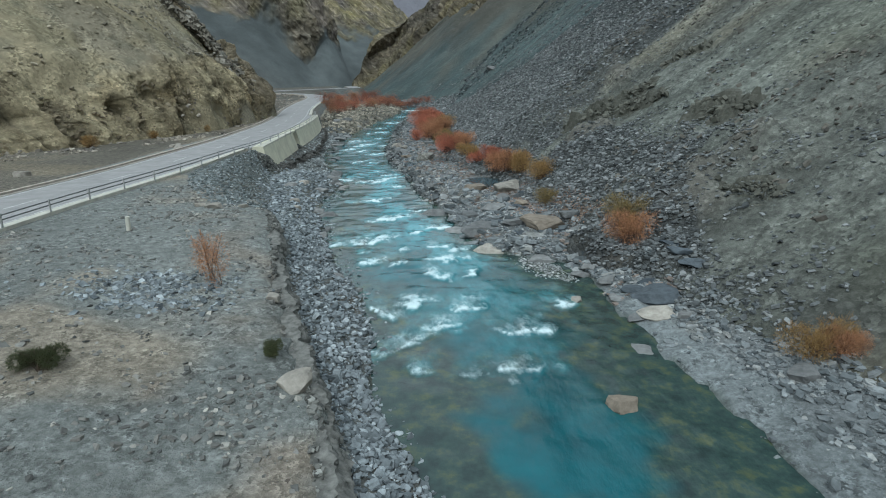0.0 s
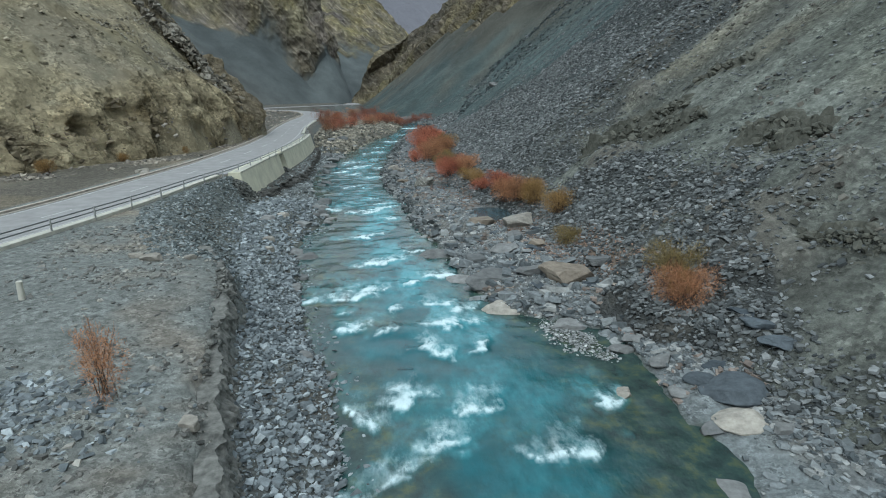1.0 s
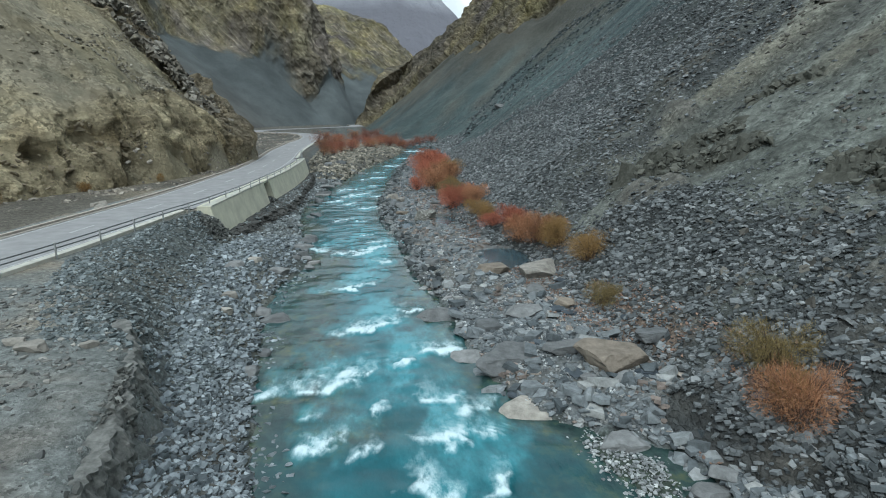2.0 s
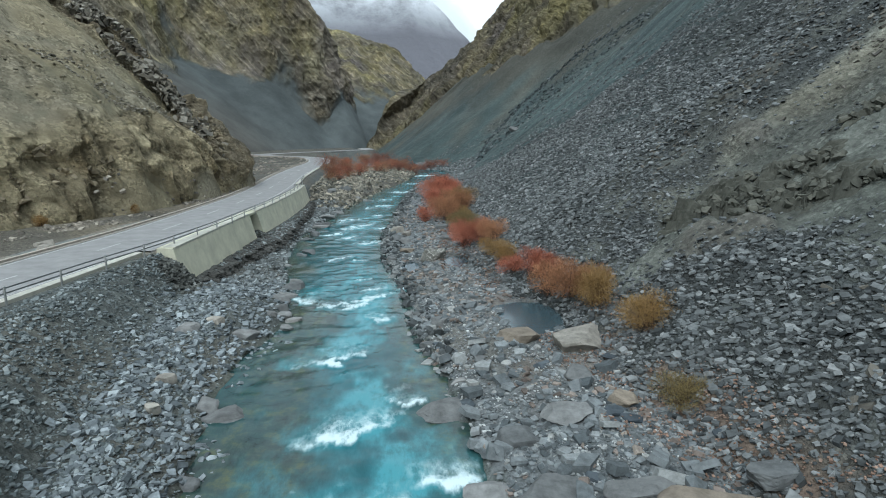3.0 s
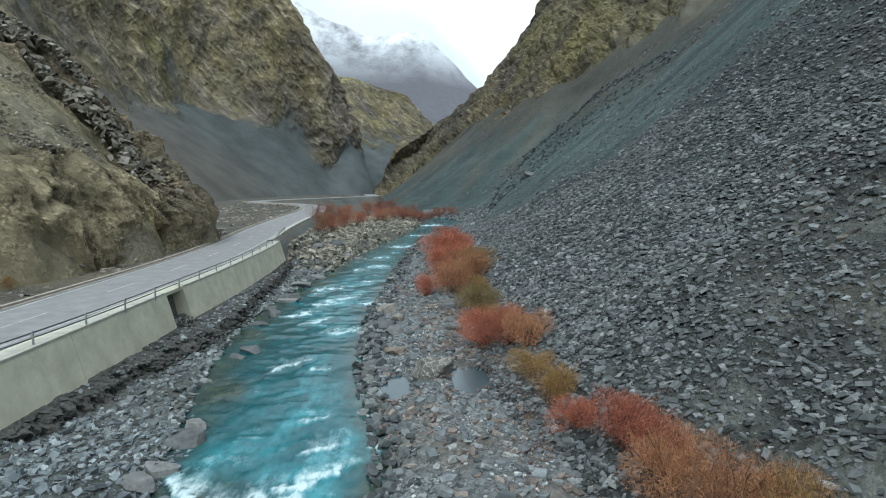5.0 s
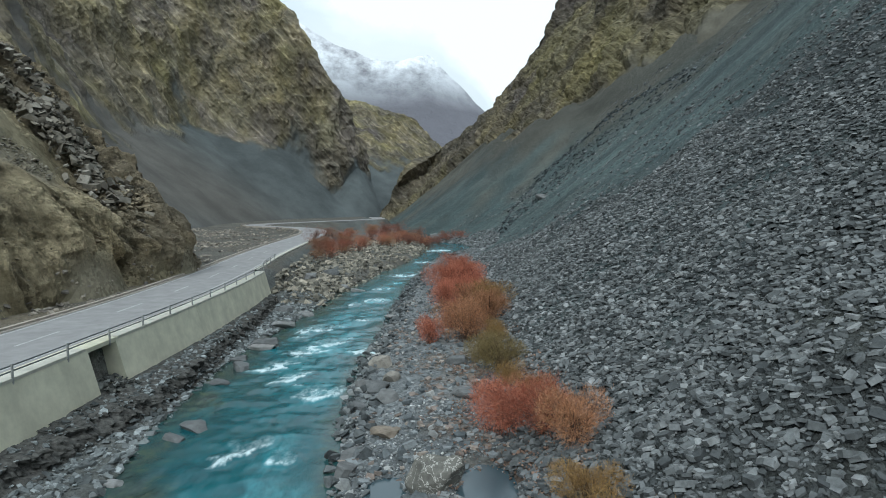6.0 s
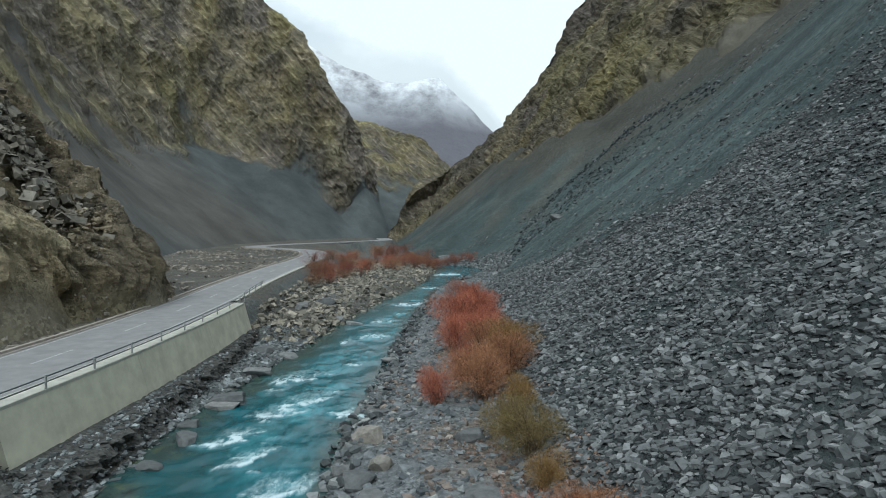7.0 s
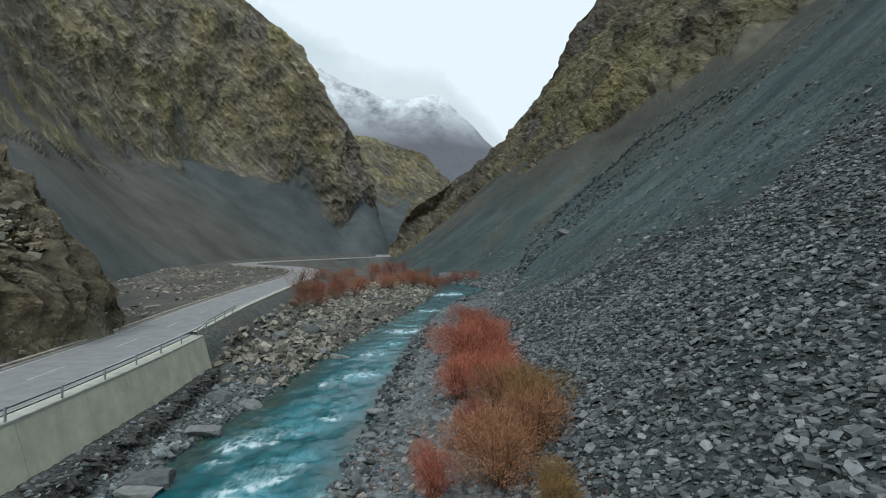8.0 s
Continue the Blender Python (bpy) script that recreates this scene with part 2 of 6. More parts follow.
def terrain_material(name, fine=2.2, coarse=0.12, relief=0.25, pebble=6.0, pebble_relief=0.05, contrast=1.0, packed=False, crags=False):
    """Base colour from the ground's own cover, with grain, pebbles and stains."""
    m, n, l, p = nodes(name)
    cover = attribute(n, "cover").outputs["Color"]
    a = add_noise(n, l, fine, 9, 0.75)
    b = add_noise(n, l, coarse, 6, 0.6)
    k = contrast
    c = mix(n, l, 1.0, cover, ramp(n, l, a, (0.32, 1 - .6 * k), (0.5, 1.0), (0.7, 1 + .75 * k)), "MULTIPLY")
    c = mix(n, l, 1.0, c, ramp(n, l, b, (0.3, 0.75), (0.7, 1.25)), "MULTIPLY")
    v = n.new("ShaderNodeTexVoronoi")
    v.inputs["Scale"].default_value, v.inputs["Randomness"].default_value = pebble, 1.0
    g = n.new("ShaderNodeNewGeometry")
    w = n.new("ShaderNodeVectorMath")
    w.operation = "MULTIPLY_ADD"
    wn_ = n.new("ShaderNodeTexNoise")
    wn_.inputs["Scale"].default_value = pebble * 0.8
    l.new(g.outputs["Position"], wn_.inputs["Vector"])
    w.inputs[1].default_value = (0.4, 0.4, 0.4)
    l.new(wn_.outputs["Color"], w.inputs[0])
    l.new(g.outputs["Position"], w.inputs[2])
    l.new(w.outputs[0], v.inputs["Vector"])
    sparse = ramp(n, l, add_noise(n, l, fine * .35, 4, 0.6), (0.4, 0.0), (0.62, 1.0))
    spot = mix(n, l, 1.0, c, ramp(n, l, v.outputs["Color"], (0.15, 0.55), (0.5, 1.0), (0.9, 1.6)), "MULTIPLY")
    c = mix(n, l, sparse, c, spot)
    h0 = None
    if crags:
        rocky = attribute(n, "cover").outputs["Alpha"]
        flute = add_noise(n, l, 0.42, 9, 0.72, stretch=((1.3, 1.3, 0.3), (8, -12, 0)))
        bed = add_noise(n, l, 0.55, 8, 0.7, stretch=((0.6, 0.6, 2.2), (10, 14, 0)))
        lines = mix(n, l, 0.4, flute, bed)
        # flute hollows darkened and ribs lightened: relief shading put into the colour
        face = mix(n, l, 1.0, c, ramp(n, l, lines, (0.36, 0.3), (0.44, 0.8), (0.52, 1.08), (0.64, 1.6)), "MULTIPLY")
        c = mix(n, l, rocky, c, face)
        deepen = n.new("ShaderNodeMath")
        deepen.operation = "MULTIPLY"
        l.new(lines, deepen.inputs[0])
        l.new(rocky, deepen.inputs[1])
        h0 = bump(n, l, p, deepen.outputs[0], 1.0, 3.2)
    l.new(c, p.inputs["Base Color"])
    p.inputs["Roughness"].default_value = 0.9
    p.inputs["Specular IOR Level"].default_value = 0.1
    h = bump(n, l, p, a, 0.9, relief, h0)
    h = bump(n, l, p, v.outputs["Distance"], 0.5, pebble_relief, h)
    if packed:
        # slabs lying close together, where the slope is covered with them
        dens = attribute(n, "cover").outputs["Alpha"]
        lie = n.new("ShaderNodeMapping")
        lie.vector_type = "TEXTURE"
        lie.inputs["Rotation"].default_value = (0, radians(-32), 0)
        lie.inputs["Scale"].default_value = (0.75, 1.35, 1.0)
        l.new(w.outputs[0], lie.inputs[0])
        cell, rim = n.new("ShaderNodeTexVoronoi"), n.new("ShaderNodeTexVoronoi")
        rim.feature = "DISTANCE_TO_EDGE"
        for q in (cell, rim):
            q.inputs["Scale"].default_value = 2.6
            l.new(lie.outputs[0], q.inputs["Vector"])
        # base tone lowered here so the gaps between stones look shadowed
        slab = mix(n, l, 1.0, (.06, .065, .067), ramp(n, l, cell.outputs["Color"], (0.1, 0.55), (0.5, 1.0), (0.9, 1.6)), "MULTIPLY")
        slab = mix(n, l, 1.0, slab, ramp(n, l, a, (0.35, 0.8), (0.65, 1.2)), "MULTIPLY")
        # cell rims painted near black for the shade in the gaps
        slab = mix(n, l, ramp(n, l, rim.outputs["Distance"], (0.0, 0.06), (0.1, 0.0)), slab, (.028, .032, .034))
        loose = ramp(n, l, add_noise(n, l, 0.9, 8, 0.85), (0.38, 0.75), (0.5, 1.0), (0.62, 1.28))
        plain = mix(n, l, 1.0, c, loose, "MULTIPLY")
        l.new(mix(n, l, mix(n, l, 1.0, dens, (.8, .8, .8), "MULTIPLY"), plain, slab), p.inputs["Base Color"])
        tall = n.new("ShaderNodeMath")
        tall.operation = "MULTIPLY"
        l.new(mix(n, l, 0.6, ramp(n, l, rim.outputs["Distance"], (0.0, 0.0), (0.15, 1.0)), cell.outputs["Color"]), tall.inputs[0])
        l.new(dens, tall.inputs[1])
        bump(n, l, p, tall.outputs[0], 0.9, 0.16, h)
    return m


def stone_material(name, dark, mid, light, scale=3.0, rough=0.75):
    m, n, l, p = nodes(name)
    g = n.new("ShaderNodeNewGeometry")
    o = n.new("ShaderNodeObjectInfo")
    add = n.new("ShaderNodeMath")
    l.new(g.outputs["Random Per Island"], add.inputs[0])
    l.new(o.outputs["Random"], add.inputs[1])
    fr = n.new("ShaderNodeMath")
    fr.operation = "FRACT"
    l.new(add.outputs[0], fr.inputs[0])
    c = ramp(n, l, fr.outputs[0], (0.0, dark), (0.5, mid), (0.8, tuple(1.25 * q for q in mid)), (1.0, light))
    a = add_noise(n, l, scale, 6, 0.7)
    c = mix(n, l, 1.0, c, ramp(n, l, a, (0.3, 0.65), (0.7, 1.4)), "MULTIPLY")
    l.new(c, p.inputs["Base Color"])
    p.inputs["Roughness"].default_value = rough
    p.inputs["Specular IOR Level"].default_value = 0.15
    bump(n, l, p, a, 0.6, 0.05)
    return m


def mountain_material(name):
    """Weathered rock with slanting strata, dry grass and fine scree below."""
    m, n, l, p = nodes(name)
    at = attribute(n, "cover")
    a = add_noise(n, l, 0.5, 8, 0.7)
    s = add_noise(n, l, 0.12, 7, 0.62, stretch=((1.4, 1.0, 0.45), (0, -34, 0)))
    b = add_noise(n, l, 0.02, 5, 0.6)
    rock = mix(n, l, 1.0, at.outputs["Color"], ramp(n, l, a, (0.33, 0.72), (0.5, 1.0), (0.66, 1.25)), "MULTIPLY")
    rock = mix(n, l, 1.0, rock, ramp(n, l, s, (0.36, 0.72), (0.52, 1.0), (0.66, 1.2)), "MULTIPLY")
    rib = add_noise(n, l, 0.24, 4, 0.5, stretch=((1.7, 1.0, 0.2), (0, -44, 0)))
    rock = mix(n, l, 1.0, rock, ramp(n, l, rib, (0.34, 0.66), (0.46, 0.97), (0.57, 1.0), (0.64, 1.6)), "MULTIPLY")
    rock = mix(n, l, 1.0, rock, ramp(n, l, b, (0.3, 0.75), (0.7, 1.25)), "MULTIPLY")
    grass = add_noise(n, l, 0.03, 6, 0.62, stretch=((1.0, 1.0, 0.45), (0, 0, 0)))
    rock = mix(n, l, 1.0, rock, ramp(n, l, grass, (0.42, (.97, .96, 1.0)), (0.64, (1.1, 1.07, .84))), "MULTIPLY")
    f = add_noise(n, l, 0.9, 8, 0.7)
    run = add_noise(n, l, 0.05, 6, 0.6, stretch=((1.0, 1.0, 0.12), (0, 30, 0)))
    scree = mix(n, l, 1.0, at.outputs["Color"], ramp(n, l, f, (0.35, 0.88), (0.65, 1.12)), "MULTIPLY")
    scree = mix(n, l, 1.0, scree, ramp(n, l, run, (0.35, 0.82), (0.65, 1.2)), "MULTIPLY")
    l.new(mix(n, l, at.outputs["Alpha"], scree, rock), p.inputs["Base Color"])
    p.inputs["Roughness"].default_value = 0.92
    p.inputs["Specular IOR Level"].default_value = 0.08
    h = n.new("ShaderNodeMath")
    h.operation = "ADD"
    l.new(add_noise(n, l, 0.2, 5, 0.6), h.inputs[0])
    l.new(rib, h.inputs[1])
    h2 = n.new("ShaderNodeMath")
    h2.operation = "MULTIPLY"
    l.new(h.outputs[0], h2.inputs[0])
    l.new(at.outputs["Alpha"], h2.inputs[1])
    bump(n, l, p, h2.outputs[0], 1.0, 3.0)
    return m


M_GROUND = terrain_material("gravelly_ground", 2.6, 0.1, 0.14, 8.0, 0.03, 0.8)
M_SCREE = terrain_material("scree_ground", 1.6, 0.05, 0.22, 4.5, 0.06, 0.7, packed=True)
M_HILL = terrain_material("dry_hillside", 1.1, 0.06, 0.25, 3.5, 0.035, 0.32, crags=True)
M_MOUNTAIN = mountain_material("mountain_rock")
M_SLATE = stone_material("slate_stone", (.052, .057, .059), (.136, .144, .146), (.27, .278, .278))
M_COBBLE = stone_material("river_cobble", (.078, .090, .097), (.190, .212, .225), (.389, .425, .444))
M_TAN_STONE = stone_material("tan_boulder", (.12, .11, .1), (.24, .215, .18), (.4, .36, .3))


# ---- meshes ----
def mesh_from(name, verts, faces, mat, shade_smooth=True, colors=None, parent=None, attr="cover"):
    me = bpy.data.meshes.new(name)
    verts, faces = np.asarray(verts, np.float32), np.asarray(faces, np.int32)
    k = faces.shape[1]
    me.vertices.add(len(verts))
    me.vertices.foreach_set("co", verts.ravel())
    me.loops.add(faces.size)
    me.loops.foreach_set("vertex_index", faces.ravel())
    me.polygons.add(len(faces))
    me.polygons.foreach_set("loop_start", np.arange(0, faces.size, k, dtype=np.int32))
    me.polygons.foreach_set("use_smooth", np.full(len(faces), shade_smooth))
    me.update(calc_edges=True)
    me.validate()
    if colors is not None:
        a = me.color_attributes.new(attr, "FLOAT_COLOR", "POINT")
        rgba = colors if colors.shape[1] == 4 else np.c_[colors, np.ones(len(colors))]
        a.data.foreach_set("color", rgba.astype(np.float32).ravel())
    me.materials.append(mat)
    ob = new(name, me)
    ob.parent = parent
    return ob


def grid_faces(nu, nv):
    i = np.arange(nu * nv).reshape(nu, nv)
    return np.c_[i[:-1, :-1].ravel(), i[1:, :-1].ravel(), i[1:, 1:].ravel(), i[:-1, 1:].ravel()]


def part(name, bm, material, parent, label=""):
    me = bpy.data.meshes.new(name)
    bm.to_mesh(me)
    bm.free()
    me.materials.append(material)
    ob = new(name, me)
    ob.parent = parent
    return tagged(ob, label)


def lerp3(c0, c1, f):
    return np.asarray(c0) + (np.asarray(c1) - np.asarray(c0)) * np.asarray(f)[..., None]


def spaced(*stretches):
    """Coordinates at the given spacing along each (start, end, step) stretch."""
    out = [np.arange(a, b, s) for a, b, s in stretches]
    return np.unique(np.r_[tuple(out + [[stretches[-1][1]]])])



# ---- ground: one sheet under everything ----
gx = spaced((-1400, -200, 60), (-200, -60, 4), (-60, -34, 1), (-34, 14, 0.52), (14, 30, 1.5), (30, 200, 8), (200, 1400, 60))
gy = spaced((-400, -60, 20), (-60, 4, 2), (4, 132, 0.55), (132, 270, 1.3), (270, 600, 8), (600, 1400, 60))
X, Y = np.meshgrid(gx, gy, indexing="ij")
Z = floor_height(X, Y)
Z = np.where((Y > 620) | (np.abs(X) > 300), 4.0, Z)
u_right = X - slope_foot(Y)
Z = np.where(u_right > 1.5, np.minimum(Z, 1.0 - 0.2 * (u_right - 1.5)), Z)
rdist, _ = road_distance(X, Y)
patch = fbm(X / 6, Y / 6, 0, 4, 21)
fine_patch = fbm(X / 1.5, Y / 1.5, 0, 3, 25)
dark_floor = smooth(120, 140, Y)
col = lerp3((.175, .185, .177), (.25, .222, .18), smooth(0.05, 0.95, patch + 0.35 * fbm(X / 2.2, Y / 2.2, 0, 3, 22) + 0.15 * smooth(45, 20, Y)))
col = lerp3(col, (.1, .093, .08), 0.85 * dark_floor)
terrace = (X < terrace_edge(Y) + 0.3) & (rdist > 4)
rusty = smooth(0.35, 0.9, fbm(X / 4, Y / 4, 0, 3, 33) + 0.2 * fine_patch) * terrace * smooth(40, 25, Y)
col = lerp3(col, (.23, .17, .12), 0.45 * rusty)
col = np.where(((X < -33) & (Y < 134) & (rdist > 4))[..., None], lerp3((.122, .112, .094), (.165, .144, .11), smooth(-.3, .6, patch)), col)
col = np.where(((X > terrace_edge(Y) + .3) & (X < river_left(Y)))[..., None], lerp3((.115, .12, .115), (.115, .108, .095), smooth(0, .8, patch)), col)
col = np.where(((X > terrace_edge(Y) - 3) & (X < river_left(Y)) & (Y > 40) & (Y < 70) & (rdist > 4.2))[..., None], lerp3((.105, .113, .108), (.125, .125, .112), smooth(-.2, .8, patch)), col)
col = np.where((X > river_right(Y))[..., None], lerp3((.16, .171, .175), (.155, .152, .14), smooth(0, .8, patch)), col)
litter = smooth(-6, -3, X - slope_foot(Y)) * smooth(44, 50, Y) * smooth(160, 148, Y) * smooth(-.2, .6, fbm(X / 2.5, Y / 4, 0, 4, 35))
col = lerp3(col, (.175, .132, .098), (.42 + .3 * smooth(84, 92, Y)) * litter)
sand = (X > river_right(Y)) * smooth(34, 29, Y) * smooth(2.6, 1.8, X - river_right(Y) + .4 * fine_patch)
col = lerp3(col, (.185, .203, .207), sand)
col = np.where(((X > river_left(Y)) & (X < river_right(Y)))[..., None], np.array((.07, .085, .07)), col)
ground = mesh_from("ground", np.c_[X.ravel(), Y.ravel(), Z.ravel()], grid_faces(*X.shape), M_GROUND, True, col.reshape(-1, 3))
tagged(ground, "grey-brown gravel valley floor with a flat earth terrace", "ground", kind="structure")

# ---- the scree slope beside the river ----
def stone_field(x, y):
    """How thickly slabs cover the slope."""
    u = x - slope_foot(y)
    wob = 6 * fbm(x / 8, y / 8, 0, 3, 401)
    upper = smooth(8, -6, y - np.interp(u, [2, 14, 21, 31, 60], [190, 143, 133, 129, 129]) + wob)
    lower = smooth(-1.5, 2, y - np.interp(u, [0, 6, 11, 16, 20, 28, 60], [60, 64.5, 68.5, 71, 72, 73, 80]) + 0.25 * wob)
    reach = np.interp(y, [30, 36, 42, 50, 58, 61.5, 64], [3.2, 5.0, 8.5, 12.5, 10.5, 6, 3.5])
    foot = smooth(1.5, -1.5, u - reach + 2.2 * fbm(x / 3, y / 3, 0, 3, 402)) * smooth(22, 32, y) * smooth(67, 63, y)
    patch = smooth(.2, .7, fbm((x - .5 * y) / 4, y / 2.5, 0, 4, 403)) * smooth(90, 76, y)
    field = np.maximum(np.maximum(upper * lower, foot), 0.45 * patch)
    return np.clip(field, 0.07, 1) * (0.6 + 0.4 * smooth(-.6, .2, fbm(x / 3, y / 3, 0, 2, 407)))


su = spaced((-3, 26, 0.5), (26, 60, 1.2), (60, 140, 3), (140, 260, 8))
sy = spaced((-80, 10, 4), (10, 150, 0.6), (150, 280, 1.5), (280, 490, 4))
U, Y = np.meshgrid(su, sy, indexing="ij")
X = slope_foot(Y) + U
Z = slope_height(X, Y)
gully = ridged((X + 0.25 * Y) / 60, Y / 12, 0, 4, 52)
rough = fbm(X / 5, Y / 5, Z / 5, 4, 55)
lift = smooth(1, 12, U)
outcrop = smooth(0.35, 0.75, fbm(X / 7, Y / 10, 0, 3, 57) - 0.02 * np.abs(U - 15)) * smooth(20, 35, Y) * smooth(85, 70, Y)
Z = Z + lift * (0.9 * gully + 0.35 * rough) + outcrop * (0.8 + 0.7 * np.abs(rough)) + 0.1 * fbm(X, Y, 0, 3, 59) - pool_dip(X, Y)
Z = np.where(U < 0, Z - 0.5 * smooth(0, -3, U), Z)
stripe = fbm((X * 0.5 + Y) / 14, (Z - 0.7 * X) / 30, 0, 4, 61)
fall = fbm(Y / 3.2 + 0.02 * X, X / 45, 0, 4, 62)
col = lerp3((.074, .101, .1), (.057, .077, .079), smooth(-.3, .5, stripe))
col = lerp3(col, (.054, .064, .066), 0.5 * smooth(.15, .6, fall))
col = lerp3(col, (.092, .11, .109), 0.5 * smooth(.15, .6, -fall))
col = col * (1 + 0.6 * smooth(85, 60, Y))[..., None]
high = smooth(62, 8, slope_scree_top(Y) - U + 26 * fbm(X / 14, Y / 14, 0, 4, 66))
col = lerp3(col, (.114, .112, .096), 0.8 * smooth(92, 74, Y - 0.8 * (U - 10)))
col = lerp3(col, (.13, .122, .095), 0.75 * smooth(0.1, 0.9, fbm(X / 16, Y / 9, 0, 4, 63) + 0.4 * smooth(85, 55, Y) - .2) * (.25 + .75 * smooth(105, 75, Y)))
col = lerp3(col, (.098, .091, .074), 0.75 * high)
col = lerp3(col, (.122, .128, .1), 0.5 * smooth(0.2, 0.8, fbm(X / 11, Y / 13, 0, 4, 64)) * smooth(70, 40, Y))
streak_down = fbm(Y / 2.6 - .012 * X, X / 30, 0, 3, 68)
col = col * (1 + (.3 * smooth(.1, .5, streak_down) - .22 * smooth(.1, .5, -streak_down)) * smooth(90, 74, Y))[..., None]
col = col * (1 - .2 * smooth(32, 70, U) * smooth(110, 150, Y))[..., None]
col = lerp3(col, (.13, .125, .11), outcrop)
leafy = smooth(-3, -1, U) * smooth(3.5, 1, U) * smooth(33, 42, Y) * smooth(130, 110, Y) * smooth(-.4, .4, fbm(X / 2.2, Y / 3.5, 0, 4, 445))
col = lerp3(col, (.2, .135, .1), .75 * leafy)
col = np.concatenate([col, (smooth(.3, .95, stone_field(X, Y)) * (1 - .8 * leafy))[..., None]], -1)
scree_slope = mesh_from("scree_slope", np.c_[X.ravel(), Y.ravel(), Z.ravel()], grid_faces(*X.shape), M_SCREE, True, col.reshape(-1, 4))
tagged(scree_slope, "steep blue-grey slate scree slope above the river", "slope", kind="structure")

# ---- the near hill across the road ----
hx = spaced((-5, -0.5, 0.9), (-0.5, 6, 0.17), (6, 10, 0.35), (10, 24, 0.6), (24, 60, 1.4), (60, 120, 4))
hy = spaced((-60, 40, 3), (40, 80, 0.6), (80, 152, 0.32))
Q, Y = np.meshgrid(hx, hy, indexing="ij")
X = hill_foot(Y) - Q
Z = hill_height(X, Y)
end = smooth(115.5, 122, Y + 3 * fbm(X / 6, Z / 6, 0, 3, 69))
crag = smooth(-0.4, .5, Q) * np.maximum(1 - smooth(3.4, 6.6, Q + 1.6 * fbm(X / 8, Y / 8, 0, 2, 70)), end * smooth(34, 20, Q))
V = np.c_[X.ravel(), Y.ravel(), Z.ravel()]
CAVES = [(86.5, 9.5, 2.2, 1.5), (97, 5.5, 1.2, 1.4), (80, 8, 1.4, 1.0), (117, 5.5, 1.1, 1.5)]
hollow = sum(np.exp(-((Y - cy) / ca) ** 2 - ((Z - cz) / cb) ** 2) for cy, cz, ca, cb in CAVES)
blocks = fbm(X / 9, Y / 3.2, Z / 5, 3, 71)
blocks = 0.35 * blocks + 0.65 * np.round(blocks * 3.5) / 3.5
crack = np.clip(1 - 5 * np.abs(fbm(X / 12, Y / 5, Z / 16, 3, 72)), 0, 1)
push = (1.1 * blocks + 0.9 * ridged(X / 30, Y / 2.6, Z / 14, 3, 76) - 1.5 * crack + 0.9 * ridged(X / 7, Y / 3.2, Z / 7, 3, 74) + 0.35 * ridged(X / 1.6, Y / 1.1, Z / 1.5, 3, 73)).ravel() * crag.ravel() * (1 + .7 * end.ravel())
V[:, 0] += 0.85 * push - .35 * crag.ravel() - 2.6 * hollow.ravel() - (2.2 * smooth(112, 120, Y) * smooth(1, 6, Q)).ravel()
V[:, 1] += 0.7 * fbm(X / 3, Y / 3, Z / 3, 4, 75).ravel() * crag.ravel()
V[:, 2] += hill_bumps(X, Y).ravel() * smooth(1, 5, Q).ravel() + .55 * (push * end.ravel() * smooth(3, 8, Q).ravel())
veg = fbm(X / 9, Y / 9, Z / 9, 4, 79)
speck = fbm(X / 1.6, Y / 3.2, Z / 1.6, 3, 83)
col = lerp3((.28, .24, .16), (.235, .207, .138), smooth(-.4, .6, veg))
col = lerp3(col, (.215, .2, .165), 0.45 * smooth(0, .6, fbm(X / 7, Y / 11, Z / 7, 4, 84)))
col = lerp3(col, (.16, .15, .11), 0.55 * smooth(.4, .7, speck))
rock = lerp3((.48, .41, .27), (.33, .278, .182), smooth(-.5, .5, fbm(X / 2.5, Y / 2.5, Z / 6, 4, 81)))
rock = lerp3(rock, (.37, .29, .165), 0.7 * smooth(.2, .8, fbm(X / 5, Y / 5, Z / 5, 3, 82)) * (1 - end))
rock = lerp3(rock, lerp3((.33, .275, .19), (.14, .122, .095), smooth(-.4, .4, fbm(X / 4, Y / 3, Z / 4, 4, 86))), 0.8 * end)
# shade inside the cracks, painted into the rock colour
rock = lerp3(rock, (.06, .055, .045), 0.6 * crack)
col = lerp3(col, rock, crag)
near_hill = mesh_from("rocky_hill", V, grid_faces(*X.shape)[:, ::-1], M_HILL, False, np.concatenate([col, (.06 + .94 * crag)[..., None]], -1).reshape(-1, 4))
tagged(near_hill, "tan grassy hill with a craggy brown cliff at its foot", "hill", kind="structure")


